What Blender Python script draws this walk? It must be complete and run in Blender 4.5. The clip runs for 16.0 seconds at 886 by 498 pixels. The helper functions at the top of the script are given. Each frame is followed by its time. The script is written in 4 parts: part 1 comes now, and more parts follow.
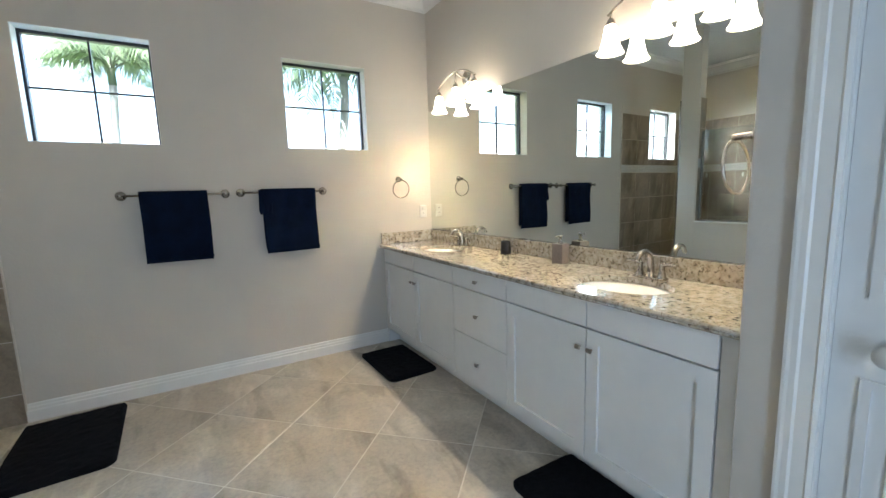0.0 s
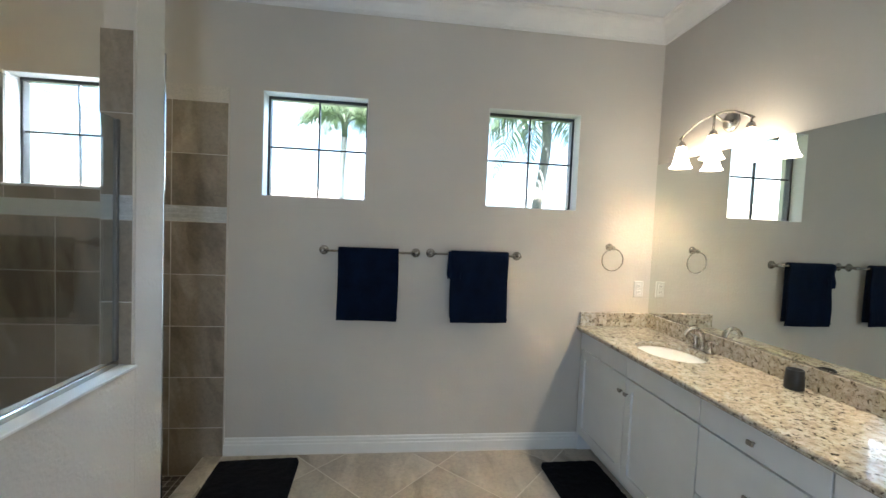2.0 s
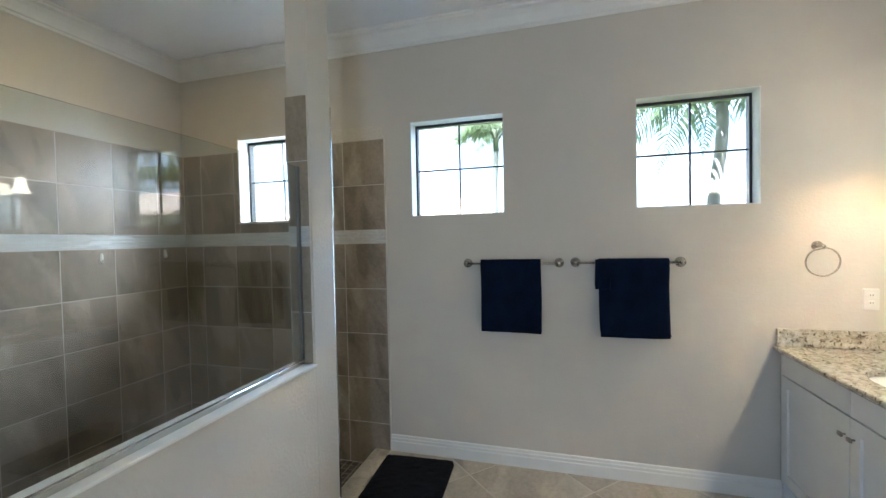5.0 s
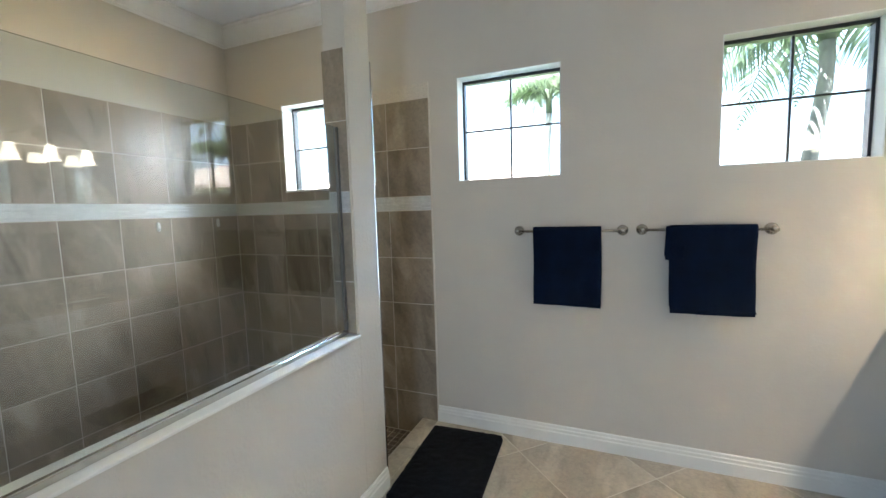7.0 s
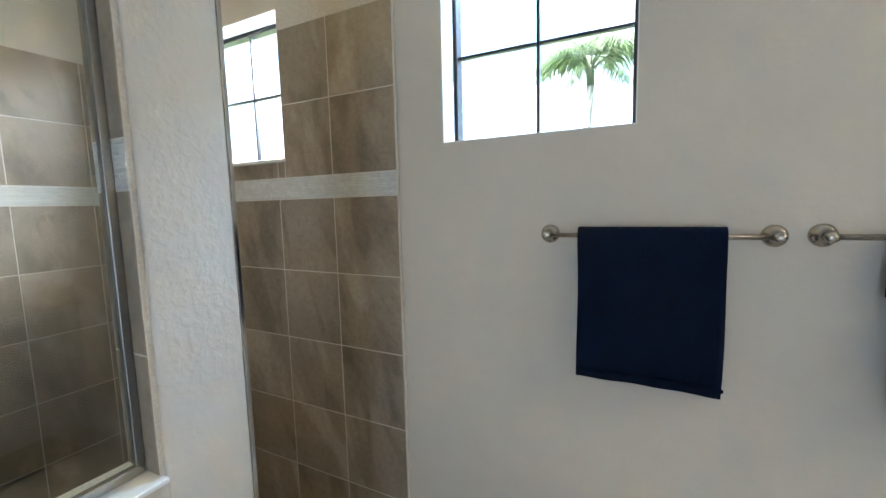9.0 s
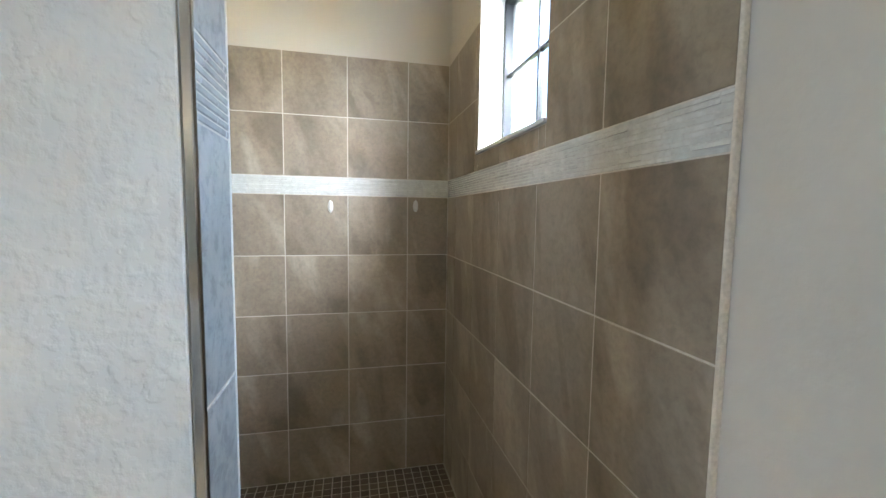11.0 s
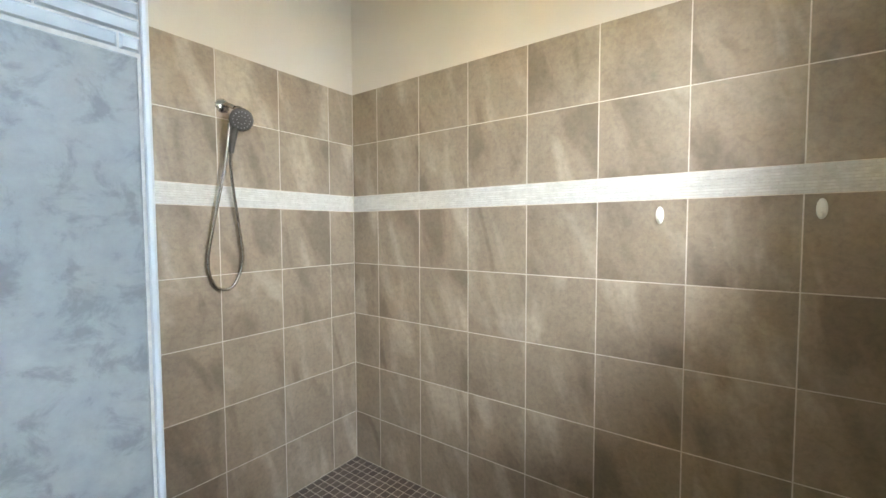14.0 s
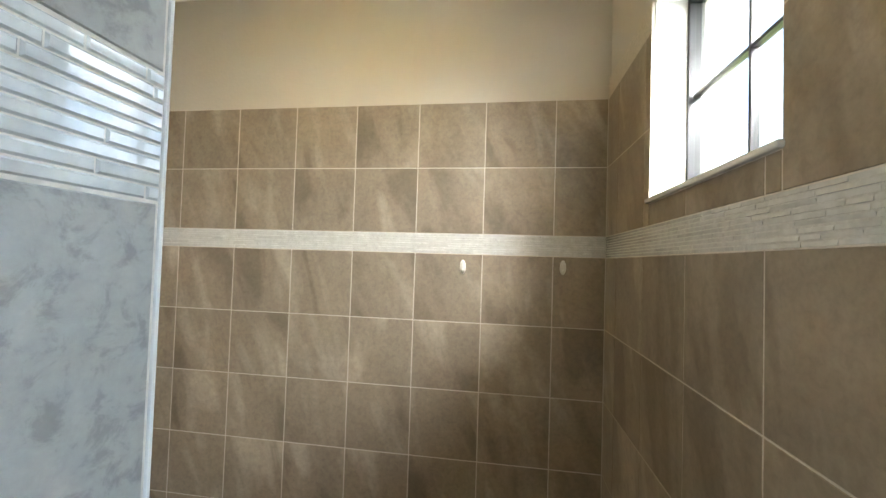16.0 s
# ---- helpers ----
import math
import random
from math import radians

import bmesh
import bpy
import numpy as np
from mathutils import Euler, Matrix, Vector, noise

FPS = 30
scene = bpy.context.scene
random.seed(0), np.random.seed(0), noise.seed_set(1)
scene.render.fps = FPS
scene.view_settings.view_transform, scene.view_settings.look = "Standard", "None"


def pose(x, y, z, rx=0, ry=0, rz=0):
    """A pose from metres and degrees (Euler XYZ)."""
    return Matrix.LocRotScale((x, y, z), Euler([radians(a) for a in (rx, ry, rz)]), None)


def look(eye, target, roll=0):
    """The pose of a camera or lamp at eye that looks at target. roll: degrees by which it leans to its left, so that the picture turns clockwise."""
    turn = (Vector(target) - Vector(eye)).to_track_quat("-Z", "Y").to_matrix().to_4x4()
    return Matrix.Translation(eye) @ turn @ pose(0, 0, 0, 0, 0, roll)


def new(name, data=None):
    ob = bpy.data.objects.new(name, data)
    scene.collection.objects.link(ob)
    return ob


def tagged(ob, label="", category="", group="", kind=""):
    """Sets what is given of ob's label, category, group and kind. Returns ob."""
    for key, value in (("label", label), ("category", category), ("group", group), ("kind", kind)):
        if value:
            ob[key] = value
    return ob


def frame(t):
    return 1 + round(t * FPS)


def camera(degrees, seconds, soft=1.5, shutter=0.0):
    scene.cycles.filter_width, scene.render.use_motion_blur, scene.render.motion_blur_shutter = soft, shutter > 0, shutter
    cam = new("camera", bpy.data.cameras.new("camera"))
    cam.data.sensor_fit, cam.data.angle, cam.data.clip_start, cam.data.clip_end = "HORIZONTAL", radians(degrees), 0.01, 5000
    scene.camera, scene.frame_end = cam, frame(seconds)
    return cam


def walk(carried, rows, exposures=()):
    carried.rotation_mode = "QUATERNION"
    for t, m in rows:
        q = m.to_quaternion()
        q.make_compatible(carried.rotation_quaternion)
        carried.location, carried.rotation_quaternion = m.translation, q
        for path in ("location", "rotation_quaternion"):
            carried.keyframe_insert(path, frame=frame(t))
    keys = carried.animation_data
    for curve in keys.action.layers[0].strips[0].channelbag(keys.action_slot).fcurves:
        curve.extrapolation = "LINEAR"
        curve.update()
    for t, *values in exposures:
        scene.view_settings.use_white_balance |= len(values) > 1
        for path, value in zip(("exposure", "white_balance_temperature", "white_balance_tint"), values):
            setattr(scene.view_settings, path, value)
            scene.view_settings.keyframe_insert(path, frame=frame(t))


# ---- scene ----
cam = camera(94.8, 16.0)
PATH = [
    (0, (0.038, 0.03, 1.338), (1.048, 1.734, 1.065), -1.8),
    (0.5, (0.062, 0.153, 1.35), (0.938, 1.936, 1.119), -1.9),
    (1, (0.075, 0.318, 1.413), (0.57, 2.251, 1.281), -1.0),
    (1.5, (0.027, 0.47, 1.479), (0.254, 2.454, 1.361), 3.1),
    (2, (0.073, 0.654, 1.542), (0.308, 2.638, 1.45), 2.4),
    (2.5, (0.14, 0.747, 1.582), (0.21, 2.746, 1.588), 0.9),
    (3, (0.277, 0.803, 1.584), (0.09, 2.794, 1.627), 0.1),
    (3.5, (0.294, 0.797, 1.58), (-0.06, 2.765, 1.617), -0.7),
    (4, (0.242, 0.731, 1.561), (-0.185, 2.685, 1.573), -1.1),
    (4.5, (0.223, 0.681, 1.547), (-0.264, 2.621, 1.529), -1.1),
    (5, (0.213, 0.661, 1.552), (-0.333, 2.584, 1.502), -1.2),
    (7.3, (0.138, 0.903, 1.517), (-0.638, 2.736, 1.321), -1.7),
    (7.5, (0.112, 1.004, 1.486), (-0.635, 2.852, 1.318), -1.4),
    (8, (0.122, 1.311, 1.485), (-0.658, 3.142, 1.29), -1.5),
    (8.2, (0.079, 1.441, 1.501), (-0.712, 3.266, 1.294), -1.4),
    (10.3, (-0.322, 2.685, 1.445), (-1.87, 3.935, 1.249), -1.3),
    (10.5, (-0.383, 2.717, 1.442), (-2.072, 3.772, 1.253), -0.9),
    (11, (-0.481, 2.84, 1.428), (-2.424, 3.285, 1.262), 0.8),
    (11.5, (-0.636, 2.905, 1.399), (-2.63, 2.921, 1.239), 0.8),
    (12, (-0.811, 2.966, 1.38), (-2.755, 2.529, 1.211), 0.9),
    (12.5, (-0.974, 3.017, 1.385), (-2.781, 2.182, 1.192), 0.4),
    (13, (-1.039, 3.025, 1.389), (-2.71, 1.944, 1.194), -0.4),
    (13.5, (-1.027, 3.009, 1.394), (-2.635, 1.83, 1.236), -0.7),
    (14, (-1.015, 2.995, 1.415), (-2.63, 1.82, 1.317), -0.2),
    (14.5, (-1.017, 2.982, 1.453), (-2.694, 1.893, 1.418), 0.5),
    (15, (-0.994, 2.977, 1.469), (-2.774, 2.065, 1.483), 1.3),
    (15.5, (-0.928, 2.953, 1.482), (-2.83, 2.337, 1.532), 1.7),
    (16, (-0.842, 2.94, 1.491), (-2.818, 2.638, 1.551), 1.8),
]
EXPOSURES = [(0.0, 3.8, 5750, 10), (3.0, 3.6, 5700, 10), (5.2, 3.74, 5620, 10), (8.2, 4.08, 5850, 10), (10.3, 4.15, 5700, 10), (11.5, 4.4, 5700, 10), (12.0, 4.45, 5850, 10), (12.5, 4.4, 6300, 10), (13.5, 4.58, 6150, 10), (14.6, 4.37, 6300, 10), (16.0, 4.17, 6750, 10)]
walk(cam, [(t, look(eye, target, roll)) for t, eye, target, roll in PATH], EXPOSURES)

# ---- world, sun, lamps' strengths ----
# BACK is for the added fill lamp at the south wall
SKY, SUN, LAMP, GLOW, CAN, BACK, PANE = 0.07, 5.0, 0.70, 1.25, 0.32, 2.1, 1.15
world = bpy.data.worlds.new("sky")
scene.world = world
world.use_nodes = True
wn = world.node_tree.nodes
sky = wn.new("ShaderNodeTexSky")
sky.sky_type, sky.sun_disc = "NISHITA", False
sky.dust_density = 3.0
sky.sun_elevation, sky.sun_rotation = radians(47.5), radians(193.5)
# broken white clouds over the blue
wl = world.node_tree.links
way = wn.new("ShaderNodeTexCoord")
cloud = wn.new("ShaderNodeTexNoise")
cloud.inputs["Scale"].default_value, cloud.inputs["Detail"].default_value = 5.0, 6.0
wl.new(way.outputs["Generated"], cloud.inputs["Vector"])
cover = wn.new("ShaderNodeValToRGB")
cover.color_ramp.elements[0].position, cover.color_ramp.elements[1].position = 0.47, 0.66
wl.new(cloud.outputs["Fac"], cover.inputs[0])
over = wn.new("ShaderNodeMix")
over.data_type = "RGBA"
wl.new(cover.outputs[0], over.inputs[0])
wl.new(sky.outputs[0], over.inputs[6])
over.inputs[7].default_value = (7.0, 7.3, 7.8, 1)
wl.new(over.outputs[2], wn["Background"].inputs[0])
wn["Background"].inputs[1].default_value = SKY
sun = new("sun", bpy.data.lights.new("sun", "SUN"))
sun.data.energy, sun.data.angle, sun.data.color = SUN, radians(0.5), (1.0, 0.95, 0.88)
sun.matrix_world = look((-3.0, -12.5, 14), (0, 0, 0))

# ---- the plan, in metres ----
WIN_Y = 3.42       # inner face of the window wall
MIR_X = 1.935      # wall behind the vanity
WEST_X = -2.862    # plaster of the shower's long wall
SHOW_Y = 0.92      # plaster of the shower-head wall
PONY_X = -0.985     # room side of the half wall
PONY_IN = -1.112   # its shower side, before the tiles
COL_A, COL_B = 2.464, 2.662
STUB_X, STUB_Y = 1.38, 0.585
CEIL = 3.05
SH_FLOOR = -0.125
TILE = 0.012
WINDOWS = [("window_1", -2.28, -1.62), ("window_2", -0.795, -0.133), ("window_3", 0.68, 1.336)]
WZ0, WZ1 = 1.717, 2.388
TILE_TOP = 2.288
BAND0, BAND1 = 1.530, 1.629
# the vanity wall stands a little out of square with the window wall
SKEW = Matrix.Translation((MIR_X, WIN_Y, 0)) @ Matrix.Rotation(radians(0.9), 4, 'Z') @ Matrix.Translation((-MIR_X, -WIN_Y, 0))
ROWS_Z = [(SH_FLOOR, 0.191), (0.191, 0.525), (0.525, 0.859), (0.859, 1.193), (1.193, BAND0), (BAND1, 1.959), (1.959, TILE_TOP)]


# ---- materials ----
def material(name, color=(0.8, 0.8, 0.8), rough=0.5, metal=0.0):
    m = bpy.data.materials.new(name)
    m.use_nodes = True
    b = m.node_tree.nodes["Principled BSDF"]
    b.inputs["Base Color"].default_value = (*color, 1)
    b.inputs["Roughness"].default_value = rough
    b.inputs["Metallic"].default_value = metal
    return m, m.node_tree, b


def node(tree, kind, **values):
    n = tree.nodes.new(kind)
    for key, value in values.items():
        n.inputs[key].default_value = value
    return n


def ramp(tree, source, stops):
    r = tree.nodes.new("ShaderNodeValToRGB")
    while len(r.color_ramp.elements) < len(stops):
        r.color_ramp.elements.new(0.5)
    for e, (at, c) in zip(r.color_ramp.elements, stops):
        e.position = at
        e.color = (*c, 1) if len(c) == 3 else c
    tree.links.new(source, r.inputs[0])
    return r.outputs[0]


def coords(tree, scale=(1, 1, 1), turn=(0, 0, 0), spread=0.0):
    """Object coordinates in metres, moved by a chance amount for each object."""
    c = tree.nodes.new("ShaderNodeTexCoord")
    out = c.outputs["Object"]
    if spread:
        info = tree.nodes.new("ShaderNodeObjectInfo")
        mul = tree.nodes.new("ShaderNodeVectorMath")
        mul.operation = "SCALE"
        comb = tree.nodes.new("ShaderNodeCombineXYZ")
        for s in comb.inputs:
            tree.links.new(info.outputs["Random"], s)
        tree.links.new(comb.outputs[0], mul.inputs[0])
        mul.inputs["Scale"].default_value = spread
        add = tree.nodes.new("ShaderNodeVectorMath")
        tree.links.new(out, add.inputs[0])
        tree.links.new(mul.outputs[0], add.inputs[1])
        out = add.outputs[0]
    rot = node(tree, "ShaderNodeMapping")
    rot.inputs["Rotation"].default_value = [radians(a) for a in turn]
    tree.links.new(out, rot.inputs[0])
    m = node(tree, "ShaderNodeMapping")
    m.inputs["Scale"].default_value = scale
    tree.links.new(rot.outputs[0], m.inputs[0])
    return m.outputs[0]


def noise_tex(tree, vector, scale, detail=4.0, rough=0.55, distort=0.0):
    n = node(tree, "ShaderNodeTexNoise", Scale=scale, Detail=detail, Roughness=rough, Distortion=distort)
    tree.links.new(vector, n.inputs["Vector"])
    return n.outputs["Fac"]


def bump(tree, b, height, strength=0.2, distance=0.002):
    n = node(tree, "ShaderNodeBump", Strength=strength, Distance=distance)
    tree.links.new(height, n.inputs["Height"])
    tree.links.new(n.outputs[0], b.inputs["Normal"])


def mixed(tree, fac, a, b, blend="MIX"):
    n = tree.nodes.new("ShaderNodeMix")
    n.data_type, n.blend_type = "RGBA", blend
    for value, socket in ((fac, n.inputs[0]), (a, n.inputs[6]), (b, n.inputs[7])):
        if isinstance(value, bpy.types.NodeSocket):
            tree.links.new(value, socket)
        else:
            socket.default_value = value if isinstance(value, float) else (*value, 1)
    return n.outputs[2]


def plaster(name, color, peel=0.11):
    m, t, b = material(name, color, 0.75)
    v = coords(t)
    stain = noise_tex(t, v, 1.7, 3.0)
    col = ramp(t, stain, [(0.3, tuple(c * 0.96 for c in color)), (0.7, color)])
    t.links.new(col, b.inputs["Base Color"])
    fine = ramp(t, noise_tex(t, v, 60.0, 3.0, 0.5), [(0.42, (0, 0, 0)), (0.62, (1, 1, 1))])
    bump(t, b, fine, peel, 0.0022)
    return m


PAINT = plaster("greige_wall_paint", (0.60, 0.555, 0.495))
ROUGHPAINT = plaster("greige_textured_paint", (0.60, 0.555, 0.495), 0.38)
CEILING = plaster("white_ceiling_paint", (0.78, 0.79, 0.80), 0.15)


def gloss_paint(name, color, rough=0.35):
    m, t, b = material(name, color, rough)
    v = coords(t)
    n = noise_tex(t, v, 6.0, 4.0)
    t.links.new(ramp(t, n, [(0.3, tuple(c * 0.95 for c in color)), (0.7, color)]), b.inputs["Base Color"])
    bump(t, b, noise_tex(t, v, 220.0, 2.0), 0.05, 0.001)
    return m


TRIM = gloss_paint("white_trim_paint", (0.80, 0.79, 0.76))
CABINET = gloss_paint("white_cabinet_paint", (0.80, 0.80, 0.79), 0.38)
DOORPAINT = gloss_paint("white_door_paint", (0.76, 0.76, 0.75), 0.4)
REVEAL = gloss_paint("white_reveal_paint", (0.80, 0.80, 0.78), 0.6)


def veined_tile(name, dark, mid, light, rough, turn, spread=9.0, mottling=0.89):
    m, t, b = material(name, mid, rough)
    v = coords(t, (1.0, 1.0, 0.34), turn, spread)
    flow = noise_tex(t, v, 4.6, 4.0, 0.52, 0.5)
    col = ramp(t, flow, [(0.35, dark), (0.45, mid), (0.53, mid), (0.65, light)])
    v2 = coords(t, (1, 1, 1), (0, 0, 0), spread)
    cloud = ramp(t, noise_tex(t, v2, 5.0, 3.0), [(0.3, (0.86, 0.86, 0.86)), (0.7, (1.06, 1.05, 1.04))])
    col = mixed(t, 1.0, col, cloud, "MULTIPLY")
    speck = ramp(t, noise_tex(t, v2, 60.0, 6.0, 0.7), [(0.34, (0.91, 0.91, 0.92)), (0.47, (0.98, 0.98, 0.98)), (0.68, (1.07, 1.07, 1.06))])
    col = mixed(t, 1.0, col, speck, "MULTIPLY")
    mottle = ramp(t, noise_tex(t, v2, 38.0, 6.0, 0.66, 0.4), [(0.38, (mottling, mottling + 0.005, mottling + 0.01)), (0.49, (0.99, 0.99, 0.99)), (0.66, (1.07, 1.07, 1.06))])
    col = mixed(t, 1.0, col, mottle, "MULTIPLY")
    t.links.new(col, b.inputs["Base Color"])
    t.links.new(ramp(t, cloud, [(0.0, (rough - 0.06,) * 3), (1.0, (rough + 0.08,) * 3)]), b.inputs["Roughness"])
    bump(t, b, flow, 0.035, 0.002)
    return m


WALLTILE = veined_tile("taupe_porcelain", (0.208, 0.167, 0.124), (0.296, 0.243, 0.184), (0.415, 0.352, 0.278), 0.34, (0, 17, 0))
# same taupe tile; daylight's paler, greyer tone is put into its colour
LIT_ENDTILE = veined_tile("daylit_mottled_porcelain", (0.325, 0.314, 0.29), (0.36, 0.348, 0.322), (0.41, 0.396, 0.37), 0.36, (0, 17, 0), mottling=0.72)
FLOORTILE = veined_tile("beige_stone_tile", (0.35, 0.305, 0.25), (0.50, 0.445, 0.37), (0.63, 0.57, 0.485), 0.34, (90, 0, 20))


def plain_grain(name, color, rough, scale=60.0, depth=0.15, dark=0.8, metal=0.0):
    m, t, b = material(name, color, rough, metal)
    v = coords(t)
    n = noise_tex(t, v, scale, 4.0)
    t.links.new(ramp(t, n, [(0.3, tuple(c * dark for c in color)), (0.7, color)]), b.inputs["Base Color"])
    bump(t, b, n, depth, 0.001)
    return m


GROUT = plain_grain("pale_grout", (0.68, 0.62, 0.54), 0.85, 120.0)
FLOORGROUT = plain_grain("light_floor_grout", (0.78, 0.73, 0.65), 0.85, 120.0)
MOSAIC_GROUT = plain_grain("floor_grout", (0.46, 0.41, 0.36), 0.85, 120.0)
BAND_GROUT = plain_grain("band_grout", (0.56, 0.55, 0.525), 0.8, 150.0)


def mosaic(name, low, high, rough):
    m, t, b = material(name, high, rough)
    g = t.nodes.new("ShaderNodeNewGeometry")
    info = t.nodes.new("ShaderNodeObjectInfo")
    add = t.nodes.new("ShaderNodeMath")
    add.operation = "ADD"
    t.links.new(g.outputs["Random Per Island"], add.inputs[0])
    t.links.new(info.outputs["Random"], add.inputs[1])
    fract = t.nodes.new("ShaderNodeMath")
    fract.operation = "FRACT"
    t.links.new(add.outputs[0], fract.inputs[0])
    col = ramp(t, fract.outputs[0], [(0.0, low), (1.0, high)])
    n = ramp(t, noise_tex(t, coords(t), 45.0, 3.0), [(0.3, (0.85, 0.85, 0.85)), (0.7, (1.08, 1.08, 1.08))])
    t.links.new(mixed(t, 1.0, col, n, "MULTIPLY"), b.inputs["Base Color"])
    return m


STICKS = mosaic("pale_glass_sticks", (0.60, 0.60, 0.58), (0.655, 0.655, 0.635), 0.05)
STICKS.node_tree.nodes["Principled BSDF"].inputs["Coat Weight"].default_value = 1.0
FLOORMOSAIC = mosaic("brown_floor_mosaic", (0.055, 0.040, 0.032), (0.105, 0.078, 0.062), 0.45)


def granite():
    m, t, b = material("speckled_granite", (0.6, 0.55, 0.45), 0.10)
    v = coords(t)
    base = ramp(t, noise_tex(t, v, 34.0, 5.0, 0.62), [(0.30, (0.24, 0.20, 0.15)), (0.43, (0.43, 0.375, 0.29)), (0.56, (0.54, 0.49, 0.405)), (0.75, (0.64, 0.61, 0.545))])
    dark = ramp(t, noise_tex(t, v, 58.0, 4.0, 0.6, 0.6), [(0.33, (0.09, 0.08, 0.075)), (0.395, (0.46, 0.42, 0.37)), (0.45, (1, 1, 1))])
    vor = node(t, "ShaderNodeTexVoronoi", Scale=95.0)
    t.links.new(v, vor.inputs["Vector"])
    fleck = ramp(t, vor.outputs["Distance"], [(0.10, (0.72, 0.70, 0.66)), (0.26, (1, 1, 1))])
    col = mixed(t, 1.0, mixed(t, 1.0, base, dark, "MULTIPLY"), fleck, "MULTIPLY")
    t.links.new(col, b.inputs["Base Color"])
    b.inputs["Coat Weight"].default_value = 0.4
    b.inputs["Coat Roughness"].default_value = 0.04
    return m


GRANITE = granite()


def fabric(name, low, high, scale, depth):
    m, t, b = material(name, high, 0.95)
    v = coords(t)
    n = noise_tex(t, v, scale, 3.0, 0.7)
    c = noise_tex(t, v, 9.0, 3.0)
    col = mixed(t, 1.0, ramp(t, n, [(0.3, low), (0.75, high)]), ramp(t, c, [(0.3, (0.7, 0.7, 0.7)), (0.7, (1.2, 1.2, 1.2))]), "MULTIPLY")
    t.links.new(col, b.inputs["Base Color"])
    b.inputs["Sheen Weight"].default_value = 0.03
    b.inputs["Sheen Tint"].default_value = (0.25, 0.3, 0.5, 1)
    b.inputs["Specular IOR Level"].default_value = 0.15
    bump(t, b, n, 0.9, depth)
    return m


TOWEL = fabric("navy_terry", (0.0008, 0.0032, 0.012), (0.0022, 0.0105, 0.037), 330.0, 0.004)
MAT = fabric("black_plush", (0.0016, 0.0017, 0.0022), (0.010, 0.010, 0.012), 150.0, 0.008)
NICKEL = plain_grain("brushed_nickel", (0.47, 0.435, 0.385), 0.27, 300.0, 0.04, 0.9, 1.0)
KNOBMETAL = plain_grain("aged_nickel", (0.36, 0.33, 0.30), 0.34, 300.0, 0.05, 0.85, 1.0)
DARKMETAL = plain_grain("dark_nickel", (0.15, 0.14, 0.13), 0.28, 300.0, 0.05, 0.85, 1.0)
CHROME = plain_grain("chrome", (0.52, 0.51, 0.49), 0.14, 300.0, 0.02, 0.95, 1.0)
BRONZE = plain_grain("dark_bronze_frame", (0.018, 0.018, 0.020), 0.4, 80.0, 0.1)
CHANNEL = plain_grain("grey_metal_channel", (0.30, 0.30, 0.30), 0.35, 90.0, 0.05, 0.9, 1.0)
BLACK = plain_grain("matt_black_ceramic", (0.012, 0.012, 0.013), 0.45, 90.0, 0.05)
TAUPEBOX = plain_grain("taupe_resin", (0.25, 0.205, 0.18), 0.5, 90.0, 0.08)
PORCELAIN = gloss_paint("white_porcelain", (0.82, 0.81, 0.78), 0.08)
PLASTIC = gloss_paint("white_plastic", (0.68, 0.665, 0.63), 0.3)
SLOT = plain_grain("dark_slot", (0.03, 0.03, 0.03), 0.6)
NOZZLE = plain_grain("grey_nozzle_plate", (0.10, 0.095, 0.09), 0.4, 200.0)

MIRROR, _t, _b = material("silvered_mirror", (0.76, 0.79, 0.735), 0.0, 1.0)
GLASS, _t, _b = material("clear_glass", (0.97, 1.0, 0.985), 0.0)
_b.inputs["Transmission Weight"].default_value = 1.0
_b.inputs["IOR"].default_value = 1.5
SCREENGLASS, _t, _b = material("grey_tinted_glass", (0.78, 0.835, 0.845), 0.0)
_b.inputs["Transmission Weight"].default_value = 1.0
_b.inputs["IOR"].default_value = 1.5


def glow(name, color, strength):
    m, t, b = material(name, color, 0.4)
    b.inputs["Emission Color"].default_value = (*color, 1)
    b.inputs["Emission Strength"].default_value = strength
    return m


SHADE = glow("lit_frosted_glass", (1.0, 0.84, 0.60), GLOW)

LEAF, t, b = material("palm_leaf", (0.10, 0.17, 0.05), 0.45)
n = noise_tex(t, coords(t), 3.0, 2.0)
t.links.new(ramp(t, n, [(0.3, (0.08, 0.12, 0.085)), (0.7, (0.14, 0.155, 0.09))]), b.inputs["Base Color"])
thin = t.nodes.new("ShaderNodeBsdfTranslucent")
thin.inputs[0].default_value = (0.17, 0.23, 0.13, 1)
both = t.nodes.new("ShaderNodeMixShader")
both.inputs[0].default_value = 0.6
t.links.new(b.outputs[0], both.inputs[1])
t.links.new(thin.outputs[0], both.inputs[2])
t.links.new(both.outputs[0], t.nodes["Material Output"].inputs[0])
BARK = plain_grain("palm_bark", (0.17, 0.18, 0.17), 0.8, 14.0, 0.5, 0.7)
GRASS = plain_grain("lawn", (0.09, 0.13, 0.04), 0.9, 3.0, 0.6, 0.6)
STUCCO = plain_grain("white_stucco", (0.74, 0.72, 0.68), 0.85, 40.0, 0.3, 0.94)
ROOF = plain_grain("pale_roof_tile", (0.46, 0.37, 0.31), 0.8, 6.0, 0.4, 0.8)
PANE_DARK = plain_grain("far_window_pane", (0.05, 0.06, 0.07), 0.1)


